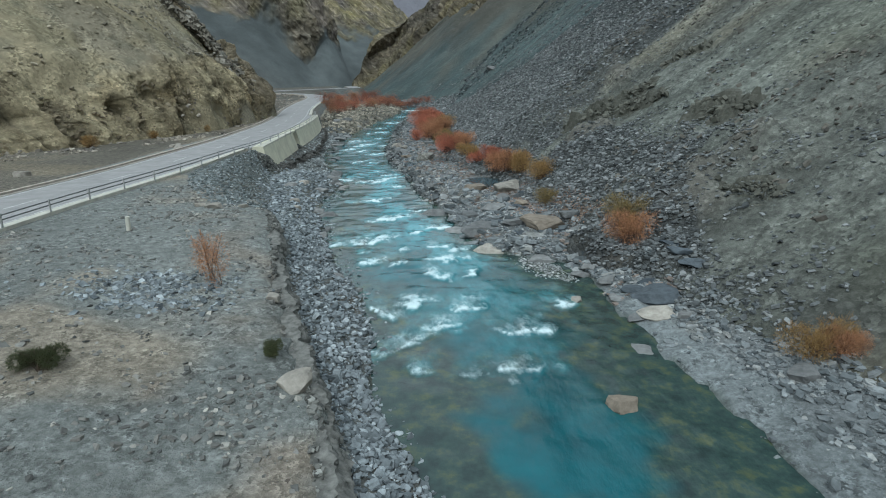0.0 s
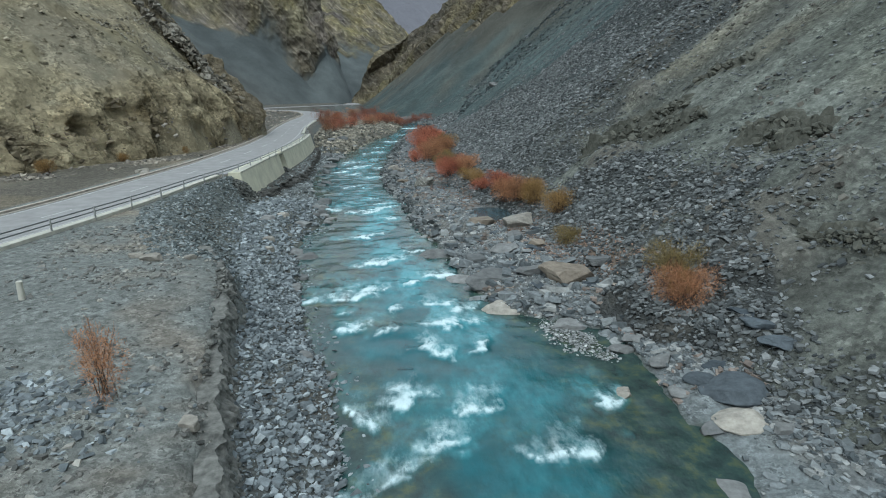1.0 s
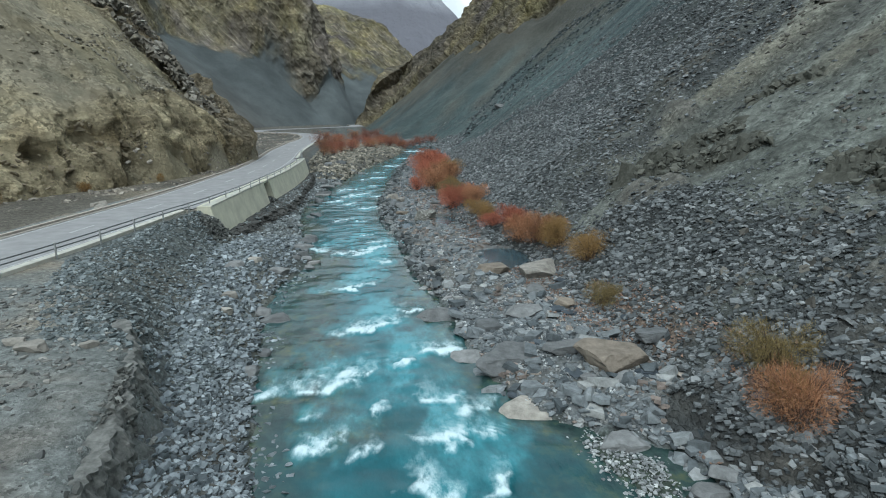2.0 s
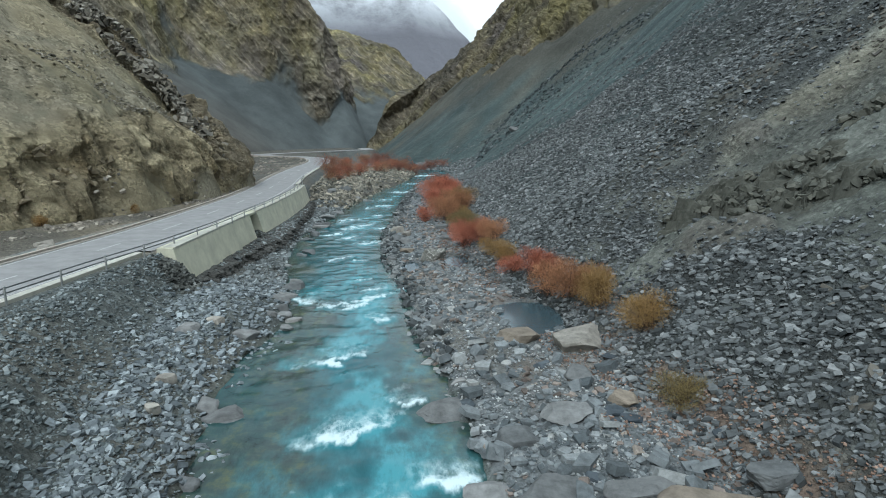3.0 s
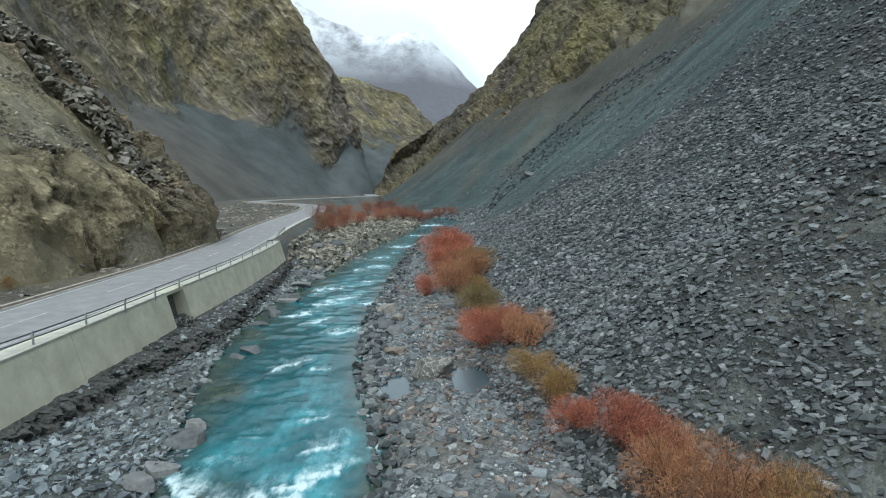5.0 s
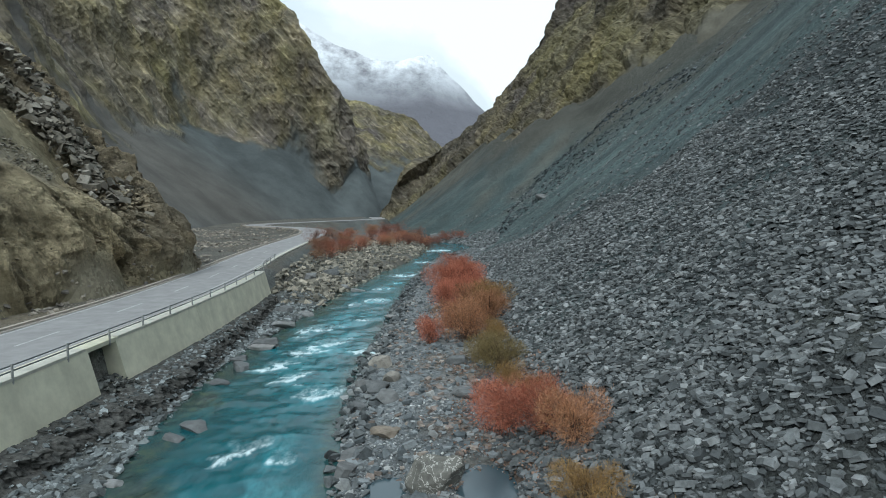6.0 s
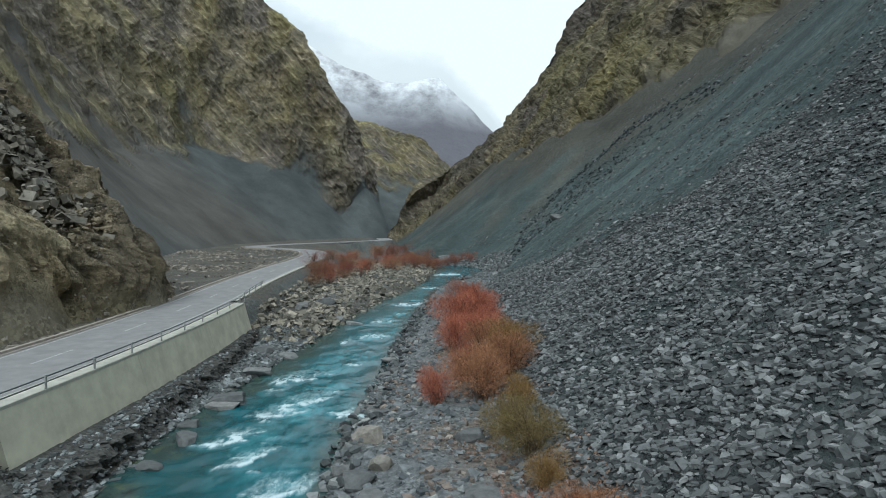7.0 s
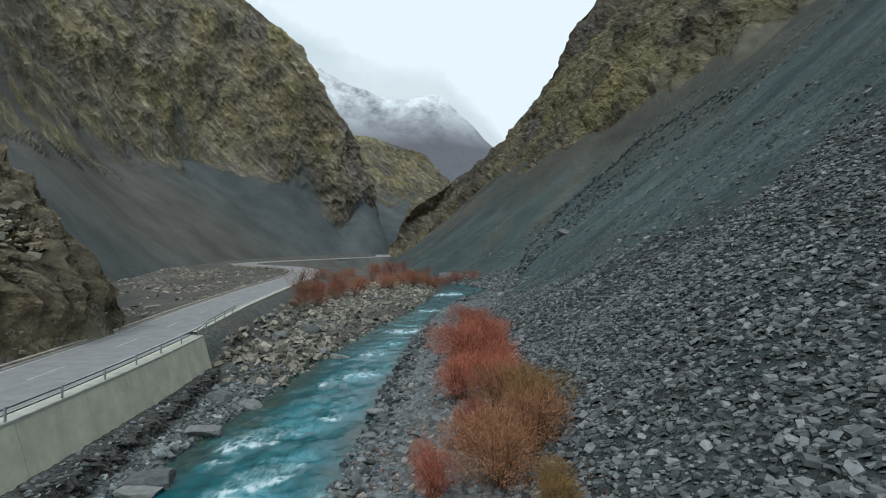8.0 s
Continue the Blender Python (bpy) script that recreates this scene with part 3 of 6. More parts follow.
# ---- mountains ----
def mountain(name, columns, nu, nv, mid, rock_amp, seed, label, scree=(.084, .094, .095), grain=22.0, sunk=0.0, tone=1.0):
    """A flank lofted through foot, top of the scree, crest and the far side, with crags on the rock."""
    cols = np.array(columns, float)
    k = np.arange(len(cols))
    t = np.linspace(0, len(cols) - 1, nu)
    if sunk:
        cols[:, 0] += sunk * (cols[:, 0] - cols[:, 1]) + (0, 0, -4)
        cols[:, 1] += 0.1 * (cols[:, 2] - cols[:, 1])
    lines = np.stack([np.stack([curve(*zip(k, cols[:, j, c]))(t) for c in range(3)], -1) for j in range(cols.shape[1])], 1)
    v = np.r_[np.linspace(0, 1, mid, endpoint=False), np.linspace(1, 2, nv, endpoint=False), np.linspace(2, 3, 8)]
    i = np.minimum(v.astype(int), 2)
    f = (v - i)[None, :, None]
    P = lines[:, i] * (1 - f) + lines[:, i + 1] * f
    onrock = np.interp(v, [0.2, 0.5, 0.8, 3] if sunk else [0.8, 1.02, 1.2, 3], [.6, .8, 1, 1] if sunk else [0, .35, 1, 1])[None, :]
    x, y, z = P[..., 0], P[..., 1], P[..., 2]
    big = ridged(x / grain / 3, y / grain / 3, z / grain / 4, 4, seed)
    small = ridged(x / grain, y / grain, z / grain / 1.6, 4, seed + 5)
    du = np.gradient(P, axis=0)
    dv = np.gradient(P, axis=1)
    nrm = np.cross(du, dv)
    nrm /= np.linalg.norm(nrm, axis=-1)[..., None] + 1e-9
    edge = np.interp(v, [0, .1, 1.85, 2, 2.1, 3], [.8, 1, 1, .7, 1, 1] if sunk else [0, 1, 1, .55, 1, 1])[None, :]
    tiny = ridged(x / 7, y / 7, z / 12, 3, seed + 7)
    amount = edge * (onrock * rock_amp * (0.75 * big + 0.55 * small + 0.26 * tiny) + (1 - onrock) * 0.06 * rock_amp * small)
    P = P + nrm * amount[..., None]
    wob = fbm(x / grain, y / grain, z / grain, 4, seed + 9)
    border = smooth(-.1, .1, v[None, :] - (0.6 if sunk else 1.0) + (0.25 if sunk else 0.2) * fbm(x / 18, y / 18, z / 50, 5, seed + 12))
    rock = lerp3((.25, .218, .155), (.165, .149, .115), smooth(-.5, .5, wob))
    rock = lerp3(rock, (.17, .15, .14), 0.6 * smooth(.15, .7, fbm(x / 30, y / 30, z / 55, 4, seed + 14)))
    rock = lerp3(rock, (.27, .245, .15), 0.7 * smooth(.05, .7, fbm(x / 40, y / 40, z / 40, 4, seed + 15)))
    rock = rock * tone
    col = lerp3(scree * np.ones(3), np.array(scree) * 1.25, smooth(-.3, .7, fbm(x / 25, y / 60, z / 60, 3, seed + 18)))
    col = lerp3(col, (.125, .116, .104), 0.85 * smooth(-70, -130, x) * smooth(470, 340, y))
    col = lerp3(col, rock, border)
    col = np.concatenate([col, border[..., None]], -1)
    faces = grid_faces(*P.shape[:2])
    ob = mesh_from(name, P.reshape(-1, 3), faces, M_MOUNTAIN, False, col.reshape(-1, 4))
    smooth_face = (border.ravel()[faces].mean(1) < .5) | (np.repeat(t, P.shape[1])[faces[:, 0]] < 2.3)
    ob.data.polygons.foreach_set("use_smooth", smooth_face)
    return tagged(ob, label, "mountain", kind="structure")


MOUNTAIN_LEFT_NEAR = [
    ((-50, 140, -2), (-95, 165, 30), (-200, 120, 150), (-400, 100, 0)),
    ((-75, 195, -2), (-140, 250, 45), (-270, 230, 220), (-500, 200, 0)),
    ((-95, 255, -2), (-180, 330, 50), (-320, 330, 260), (-550, 330, 0)),
    ((-110, 330, -2), (-200, 410, 62), (-320, 450, 290), (-550, 500, 0)),
    ((-112, 400, -2), (-206, 473, 71), (-290, 540, 290), (-480, 680, 0))]
MOUNTAIN_LEFT_FAR = [
    ((-105, 440, -2), (-168, 500, 64), (-219, 580, 227), (-380, 760, 0)),
    ((-95, 465, -2), (-140, 510, 46), (-162, 560, 176), (-250, 760, 0)),
    ((-88, 480, -2), (-114, 508, 21), (-127, 540, 121), (-180, 700, 0)),
    ((-75, 510, -2), (-104, 543, 43), (-112, 548, 95), (-140, 660, 0)),
    ((-78, 540, -2), (-97, 562, 41), (-105, 566, 60), (-120, 640, 0))]
mountain("mountain_left", MOUNTAIN_LEFT_NEAR + MOUNTAIN_LEFT_FAR,
    350, 130, 70, 10.0, 100, "steep brown rock mountain with blue-grey scree fans", tone=0.86)
mountain("mountain_middle", [
    ((-160, 560, -2), (-190, 690, 70), (-290, 900, 190), (-320, 1200, 0)),
    ((-120, 570, -2), (-150, 680, 68), (-245, 890, 172), (-290, 1150, 0)),
    ((-95, 585, -2), (-135, 680, 65), (-207, 880, 164), (-250, 1120, 0)),
    ((-75, 600, -2), (-118, 690, 60), (-171, 880, 158), (-210, 1100, 0)),
    ((-60, 610, -2), (-102, 700, 54), (-131, 880, 147), (-160, 1100, 0)),
    ((-40, 620, -2), (-80, 720, 54), (-92, 880, 133), (-110, 1100, 0)),
    ((-25, 640, -2), (-55, 740, 50), (-68, 880, 105), (-80, 1100, 0)),
    ((0, 660, -2), (-25, 760, 40), (-52, 880, 90), (-50, 1080, 0)),
    ((20, 680, -2), (0, 780, 20), (-10, 860, 50), (0, 1060, 0))],
    220, 90, 40, 8.0, 140, "ochre rock ridge closing the valley", tone=0.8)
MOUNTAIN_RIGHT_NEAR = [
    ((170, 120, 90), (190, 120, 130), (300, 120, 330), (500, 100, 0)),
    ((118, 200, 75), (130, 200, 100), (240, 240, 320), (450, 260, 0)),
    ((82, 257, 70), (88, 262, 80), (170, 350, 270), (380, 430, 0)),
    ((60, 289, 58), (66, 294, 68), (110, 420, 225), (300, 560, 0)),
    ((40, 315, 49), (46, 320, 59), (68, 470, 172), (200, 640, 0)),
    ((26, 336, 43), (31, 341, 53), (49, 480, 151), (140, 660, 0)),
    ((10, 366, 38), (15, 371, 47), (43, 482, 134), (110, 660, 0))]
MOUNTAIN_RIGHT_FAR = [
    ((-9, 405, 30), (-4, 410, 41), (26, 490, 107), (70, 650, 0)),
    ((-32, 436, 18), (-26, 440, 30), (4, 500, 79), (40, 640, 0)),
    ((-56, 460, 4), (-50, 465, 17), (-13, 505, 65), (20, 630, 0)),
    ((-67, 470, 1), (-62, 472, 12), (-34, 512, 56), (0, 620, 0)),
    ((-72, 474, 0), (-68, 477, 14), (-58, 484, 34), (-20, 610, 0)),
    ((-76, 479, 0), (-74, 480, 4), (-70, 482, 9), (-40, 600, 0))]
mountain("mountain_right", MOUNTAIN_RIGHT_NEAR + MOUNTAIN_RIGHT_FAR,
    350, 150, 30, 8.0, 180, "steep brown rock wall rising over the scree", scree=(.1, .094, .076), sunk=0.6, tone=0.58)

# ---- the snowy mountain in cloud, far behind ----
m, n, l, p = nodes("snowy_rock")
pos = n.new("ShaderNodeNewGeometry")
sep = n.new("ShaderNodeSeparateXYZ")
l.new(pos.outputs["Position"], sep.inputs[0])
level = n.new("ShaderNodeMapRange")
level.inputs[1].default_value, level.inputs[2].default_value = 480, 730
l.new(sep.outputs[2], level.inputs[0])
sn = add_noise(n, l, 0.006, 8, 0.7)
snow = mix(n, l, 1.0, level.outputs[0], ramp(n, l, sn, (0.3, 0.0), (0.6, 1.0)), "MULTIPLY")
c = mix(n, l, snow, (.135, .13, .15), (.85, .87, .9))
l.new(c, p.inputs["Base Color"])
p.inputs["Roughness"].default_value = 0.9
bump(n, l, p, sn, 1.0, 40)
# faint bluish glow stands in for the aerial haze before the mountain
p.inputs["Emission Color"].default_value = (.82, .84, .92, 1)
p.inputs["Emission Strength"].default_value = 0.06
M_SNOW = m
far_line = curve((-1600, 1500), (-1300, 1160), (-905, 960), (-665, 815), (-480, 770), (-275, 780), (-130, 655), (24, 510), (200, 300), (500, 150))
fx = np.linspace(-1600, 500, 220)
fv = np.linspace(0, 1, 70)
A, B = np.meshgrid(fx, fv, indexing="ij")
yy = 2500 + 600 * B
zz = far_line(A) * B + 60 * B * (1 - B) * ridged(A / 260, yy / 260, 0, 5, 222) + 12 * fbm(A / 130, B * 7, 0, 4, 223) * smooth(0, .3, B)
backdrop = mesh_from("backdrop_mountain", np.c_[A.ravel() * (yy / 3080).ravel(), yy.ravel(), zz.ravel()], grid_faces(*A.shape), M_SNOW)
tagged(backdrop, "hazy dark mountain with a snow-dusted top in cloud", "mountain", kind="structure")

m, n, l, p = nodes("valley_cloud")
n.remove(p)
out = n["Material Output"]
em, tr, mx = n.new("ShaderNodeEmission"), n.new("ShaderNodeBsdfTransparent"), n.new("ShaderNodeMixShader")
# the sheet glows by itself, in place of daylight on the cloud
em.inputs[0].default_value, em.inputs[1].default_value = (.93, .97, 1.0, 1), 0.95
at = attribute(n, "cover")
cl = add_noise(n, l, 0.0045, 7, 0.62, stretch=((1.0, 1.0, 1.4), (0, 12, 0)))
sm = n.new("ShaderNodeMath")
sm.operation = "MULTIPLY_ADD"
sm.inputs[1].default_value = 0.9
l.new(cl, sm.inputs[0])
l.new(at.outputs["Fac"], sm.inputs[2])
l.new(ramp(n, l, sm.outputs[0], (0.62, 0.0), (1.15, 1.0)), mx.inputs[0])
l.new(tr.outputs[0], mx.inputs[1])
l.new(em.outputs[0], mx.inputs[2])
l.new(mx.outputs[0], out.inputs["Surface"])
A, B = np.meshgrid(np.linspace(-1300, 700, 60), np.linspace(150, 1500, 40), indexing="ij")
thick = np.clip(smooth(-60, 220, B - far_line(A * 1.33) * 0.8), 0, 1)
cloud = mesh_from("backdrop_cloud", np.c_[A.ravel(), np.full(A.size, 2350.0), B.ravel()], grid_faces(*A.shape), m, True, np.repeat(thick.reshape(-1, 1), 3, 1))
tagged(cloud, "pale low cloud over the snowy mountain", "cloud", kind="structure")

# ---- river ----
m, n, l, p = nodes("river_water")
foam_at = attribute(n, "cover")
sepc = n.new("ShaderNodeSeparateColor")
l.new(foam_at.outputs["Color"], sepc.inputs[0])
fn = add_noise(n, l, 1.7, 7, 0.68, stretch=((1.0, 0.45, 1.0), (0, 0, 8)))
fine_foam = add_noise(n, l, 4.5, 6, 0.7, stretch=((1.0, 0.5, 1.0), (0, 0, 8)))
broken = mix(n, l, 0.25, fn, fine_foam)
lace = ramp(n, l, add_noise(n, l, 1.5, 3, 0.5, stretch=((1.0, 0.6, 1.0), (0, 0, 8))), (0.38, 0.2), (0.49, 1.6), (0.52, 1.6), (0.63, 0.2))
keep = mix(n, l, 0.85, lace, ramp(n, l, broken, (0.36, 0.0), (0.5, .9), (0.64, 1.7)))
foam_raw = mix(n, l, 1.0, sepc.outputs[0], keep, "MULTIPLY")
rim = mix(n, l, 1.0, foam_at.outputs["Alpha"], ramp(n, l, broken, (0.3, 0.35), (0.5, 1.0), (0.7, 1.2)), "MULTIPLY")
foam_raw = mix(n, l, 1.0, foam_raw, rim, "ADD")
foam = ramp(n, l, foam_raw, (0.16, 0.0), (0.45, 0.28), (0.74, 0.8), (1.0, 0.96))
deep = ramp(n, l, add_noise(n, l, 0.35, 5, 0.6), (0.3, (.004, .06, .076)), (0.7, (.007, .116, .142)))
bedc = ramp(n, l, add_noise(n, l, 1.1, 6, 0.65), (0.35, (.02, .036, .036)), (0.52, (.034, .062, .056)), (0.7, (.085, .1, .05)))
c = mix(n, l, sepc.outputs[1], deep, bedc)
air = ramp(n, l, mix(n, l, 1.0, sepc.outputs[2], ramp(n, l, fn, (0.3, 0.35), (0.65, 1.3)), "MULTIPLY"), (0.12, 0.0), (0.95, 0.58))
c = mix(n, l, air, c, (.1, .41, .48))
c = mix(n, l, foam, c, (.68, .8, .83))
l.new(c, p.inputs["Base Color"])
l.new(ramp(n, l, foam, (0, 0.12), (1, 0.7)), p.inputs["Roughness"])
wv = add_noise(n, l, 1.3, 5, 0.6, stretch=((1.0, 0.6, 1.0), (0, 0, 8)))
b1 = bump(n, l, p, wv, 0.2, 0.14)
bump(n, l, p, fn, 0.3, 0.1, b1)
p.inputs["IOR"].default_value = 1.33
M_WATER = m
# breaking waves: middle of the front, half its length, and how far it swings upstream to the side
LOWER_WAVES = [(3.0, 21.7, 0.3, -0.4), (1.2, 21.9, 0.5, 0.3), (3.6, 22.5, 1.4, -0.2), (-1.0, 22.7, 0.5, 0.0), (-2.9, 24.0, 0.8, 0.4), (-1.4, 25.3, 0.9, 0.8),
               (4.3, 26.2, 1.4, -0.1), (0.3, 26.8, 1.1, 0.3), (-3.2, 28.5, 1.0, -0.4), (1.4, 29.4, 1.1, 0.3), (-1.5, 30.1, 0.9, 0.4), (6.9, 30.1, 0.6, 0.0),
               (-0.4, 34.6, 1.1, -0.7), (2.1, 35.3, 0.6, 1.2), (0.4, 38.1, 1.4, 0.2), (-3.2, 37.0, 0.5, 0.7), (-4.7, 37.5, 0.8, 0.7), (-0.3, 38.5, 0.4, 0.2)]
MIDDLE_WAVES = [(-5.8, 39.7, 0.5, 0.2), (1.4, 40.3, 0.7, 0.6), (-2.7, 40.3, 0.5, 0.0), (-0.5, 41.3, 0.9, 0.1), (-8.1, 41.7, 0.6, 0.2), (-5.6, 42.2, 1.6, 0.2),
                (-4.5, 43.8, 0.9, 0.7), (-2.3, 45.4, 0.6, -0.2), (-0.4, 46.5, 1.1, 0.1), (-4.8, 49.7, 1.7, 0.7), (-2.8, 53.3, 0.9, -0.2), (-8.8, 57.4, 0.5, 1.0),
                (-7.0, 58.3, 1.3, 0.6), (-5.7, 65.7, 0.8, -0.4), (-7.8, 68.5, 0.9, 0.5), (-9.4, 68.6, 1.2, 0.4), (-11.6, 69.5, 1.2, -0.4), (-6.7, 70.6, 1.2, 0.8),
                (-7.2, 73.6, 0.9, 0.3), (-4.3, 74.0, 0.5, 0.2), (-8.3, 77.1, 0.6, 0.6), (-10.2, 85.0, 0.7, 0.5), (-12.6, 85.5, 1.0, 0.9)]
UPPER_WAVES = [(-10.9, 94.2, 1.3, 0.5), (-14.0, 98.0, 1.2, 0.9), (-16.3, 100.6, 1.2, 0.8), (-15.1, 104.8, 1.6, 0.5), (-10.3, 105.4, 1.2, 0.1), (-13.9, 107.7, 1.7, 0.8),
               (-17.1, 110.6, 0.5, 0.8), (-16.6, 113.3, 1.8, 0.8), (-13.2, 119.0, 0.9, 0.2), (-15.8, 128.2, 1.3, 0.4), (-14.1, 131.4, 1.9, 0.3), (-14.9, 141.8, 1.5, 0.5),
               (-13.5, 158.0, 3.2, 0.5), (-12.6, 182.0, 2.0, 0.2), (-11.5, 213.6, 3.4, 0.4)]
wu = np.linspace(-0.12, 1.12, 84)
wy = spaced((-80, 8, 2), (8, 116, 0.24), (116, 120, .4), (120, 260, 0.7), (260, 420, 6))
Fu, Y = np.meshgrid(wu, wy, indexing="ij")
L, R = river_left(Y), river_right(Y)
X = L + (R - L) * Fu
foam_amt = np.zeros_like(X)
glow = np.zeros_like(X)
front = np.zeros_like(X)
WX = X + .45 * fbm(X / .9, Y / .9, 0, 4, 301)
WY = Y + .5 * fbm(X / .8, Y / .8, 0, 4, 302)
for k, (fx0, fy0, half, lean) in enumerate(LOWER_WAVES + MIDDLE_WAVES + UPPER_WAVES):
    dx = WX - fx0
    dy = WY - fy0 - lean * dx - .4 * dx ** 2 / half
    tail = (.7 + .85 * half) * (1 + .006 * max(fy0 - 60, 0))
    power = min(.88, .56 + .27 * half) * (1 - .12 * smooth(72, 84, fy0)) * (1 - .4 * smooth(30, 22, fy0))
    front = np.maximum(front, .42 * power * np.exp(-(dx / (1.1 * half)) ** 4 - (np.where(dy < 0, dy / .13, dy / .24)) ** 2))
    foam_amt = np.maximum(foam_amt, power * np.exp(-(dx / (1.1 * half)) ** 4 - np.where(dy < 0, (dy / .28) ** 2, dy / tail)))
    glow = np.maximum(glow, (1.2 if fy0 < 80 else 0.7) * (0.9 + .1 * smooth(30, 42, fy0)) * power * np.exp(-(dx / (1.2 * half + .5)) ** 2 - np.where(dy < 0, (dy / .5) ** 2, dy / (2.6 * tail))))
column = np.exp(-((Fu - .6 - .12 * fbm(Y / 9, 0.2, 0, 3, 345)) / .15) ** 2) * smooth(-.25, .55, fbm(X / 2, Y / 3.4, 0, 4, 346)) * smooth(32, 46, Y) * smooth(230, 150, Y)
streak = fbm(X / 1.1, Y / 2.2, 0, 4, 300)
rapid = smooth(0.0, 0.9, fbm(X / 3.5, Y / 2.6, 0, 3, 310) + 0.35 * streak) * smooth(.04, .25, Fu) * smooth(1, .72, Fu) * smooth(22, 34, Y)
crests = smooth(.25, .8, fbm(X / 1.0, Y / .55, 0, 3, 315)) * rapid
foam_amt = np.clip(0.8 * foam_amt * (1 + .35 * streak) + (0.2 + .16 * smooth(60, 95, Y)) * crests, 0, 1)
wide = smooth(35, 43, Y) * smooth(76, 64, Y)
wide = np.maximum(wide, .2 * smooth(72, 80, Y) * smooth(128, 116, Y))
shallow = smooth(0.32 + .26 * wide, 0.02 + .3 * wide, Fu + .1 * fbm(X / 3, Y / 3, 0, 3, 331)) + smooth(0.6 + .2 * smooth(64, 76, Y), 0.97, Fu) + 0.6 * smooth(46, 30, Y) * smooth(.45, .8, Fu) + 0.75 * smooth(36, 20, Y) * smooth(-.6, .3, fbm(X / 2.6, Y / 3.2, 0, 3, 333))
Z = 0.05 * fbm(X / 1.6, Y / 1.3, 0, 4, 320) * smooth(0, .15, Fu) * smooth(1, .85, Fu) + 0.22 * foam_amt - 0.02
Z = Z - 0.25 * (smooth(0, -.12, Fu) + smooth(1, 1.12, Fu))
# colour made paler upstream, for whitewater and sky reflected at a low angle
col = np.stack([foam_amt, np.clip(shallow * 0.9 + 0.25 * fbm(X / 3, Y / 3, 0, 3, 330), 0, 1), np.clip(glow * (0.75 + 0.5 * fbm(X / 1.2, Y / 2.5, 0, 4, 340)) + .13 * smooth(85, 130, Y) + (.16 + .22 * smooth(55, 95, Y)) * rapid + (.5 + .48 * smooth(86, 66, Y)) * column, 0, 1), np.clip(front, 0, 1)], -1)
river = mesh_from("water", np.c_[X.ravel(), Y.ravel(), Z.ravel()], grid_faces(*X.shape), M_WATER, True, col.reshape(-1, 4))
tagged(river, "fast turquoise river with white rapids", "river", kind="structure")

# ---- road ----
def simple(name, color, rough=0.8, var=0.25, scale=2.0, metal=0.0, bump_d=0.01, stain=0.0):
    m, n, l, p = nodes(name)
    a = add_noise(n, l, scale, 7, 0.65)
    c = mix(n, l, 1.0, color, ramp(n, l, a, (0.3, 1 - var), (0.7, 1 + var)), "MULTIPLY")
    if stain:
        c = mix(n, l, ramp(n, l, add_noise(n, l, 0.5, 6, 0.7, stretch=((1.0, 1.0, 0.25), (0, 0, 0))), (0.45, 0.0), (0.75, stain)), c, tuple(v * 0.5 for v in color))
    l.new(c, p.inputs["Base Color"])
    p.inputs["Roughness"].default_value, p.inputs["Metallic"].default_value = rough, metal
    bump(n, l, p, a, 0.4, bump_d)
    return m


M_ASPHALT = simple("worn_asphalt", (.268, .262, .262), 0.85, 0.18, 0.8)
M_PAINT = simple("road_paint", (.43, .43, .43), 0.7, 0.4, 3)
M_CONCRETE = simple("pale_concrete", (.6, .58, .455), 0.9, 0.15, 0.9, stain=0.45)
M_COPING = simple("light_concrete", (.5, .485, .425), 0.9, 0.2, 1.5)
M_RAIL = simple("dark_steel_rail", (.19, .2, .205), 0.55, 0.3, 5, 0.6)
M_POST = simple("grey_steel_post", (.36, .37, .36), 0.6, 0.2, 5, 0.4)


def ribbon(name, offset, width, lift, thick, mat, parent=None, y0=-60, y1=1e9, step_skip=1, s0=None, s1=None):
    """A strip along the road at an offset from its middle (to the river: plus)."""
    keep = (ROAD_Q[:, 1] >= y0) & (ROAD_Q[:, 1] <= y1) if s0 is None else (ROAD_S >= s0) & (ROAD_S <= s1)
    q, t = ROAD_Q[keep], ROAD_T[keep]
    nx, ny = t[:, 1], -t[:, 0]
    z = road_height(q[:, 1]) + lift
    if callable(offset):
        offset = offset(q[:, 1])
    rings = [np.c_[q[:, 0] + nx * o, q[:, 1] + ny * o, z + dz] for o, dz in
             ((offset - width / 2, -thick), (offset - width / 2, 0), (offset + width / 2, 0), (offset + width / 2, -thick))]
    V = np.stack(rings, 1)
    f = grid_faces(*V.shape[:2])
    return mesh_from(name, V.reshape(-1, 3), f, mat, False, parent=parent)


road = tagged(ribbon("road", 0, 6.6, 0.0, 0.5, M_ASPHALT), "worn grey two-lane asphalt road", "road", kind="structure")
ribbon("edge_line", 3.0, 0.14, 0.006, 0.004, M_PAINT, road)
ribbon("edge_line", -3.0, 0.14, 0.006, 0.004, M_PAINT, road)
first_dash = ROAD_S[np.argmin(np.abs(ROAD_Q[:260, 1] - 79.7))] % 11
for k in np.arange(first_dash, 420, 11):
    ribbon("centre_dash", 0, 0.15, 0.006, 0.004, M_PAINT, road, s0=k, s1=k + 4.1)
tagged(ribbon("kerb", 3.75, 0.6, 0.1, 0.6, M_COPING, y1=70), "pale concrete road kerb", "kerb", kind="structure")
tagged(ribbon("kerb", 3.75, 0.6, 0.1, 0.6, M_COPING, y0=130, y1=180), "pale concrete road kerb", "kerb", kind="structure")
ribbon("shoulder", 3.72, 0.84, -.004, 0.5, M_ASPHALT, road, y0=70, y1=130)
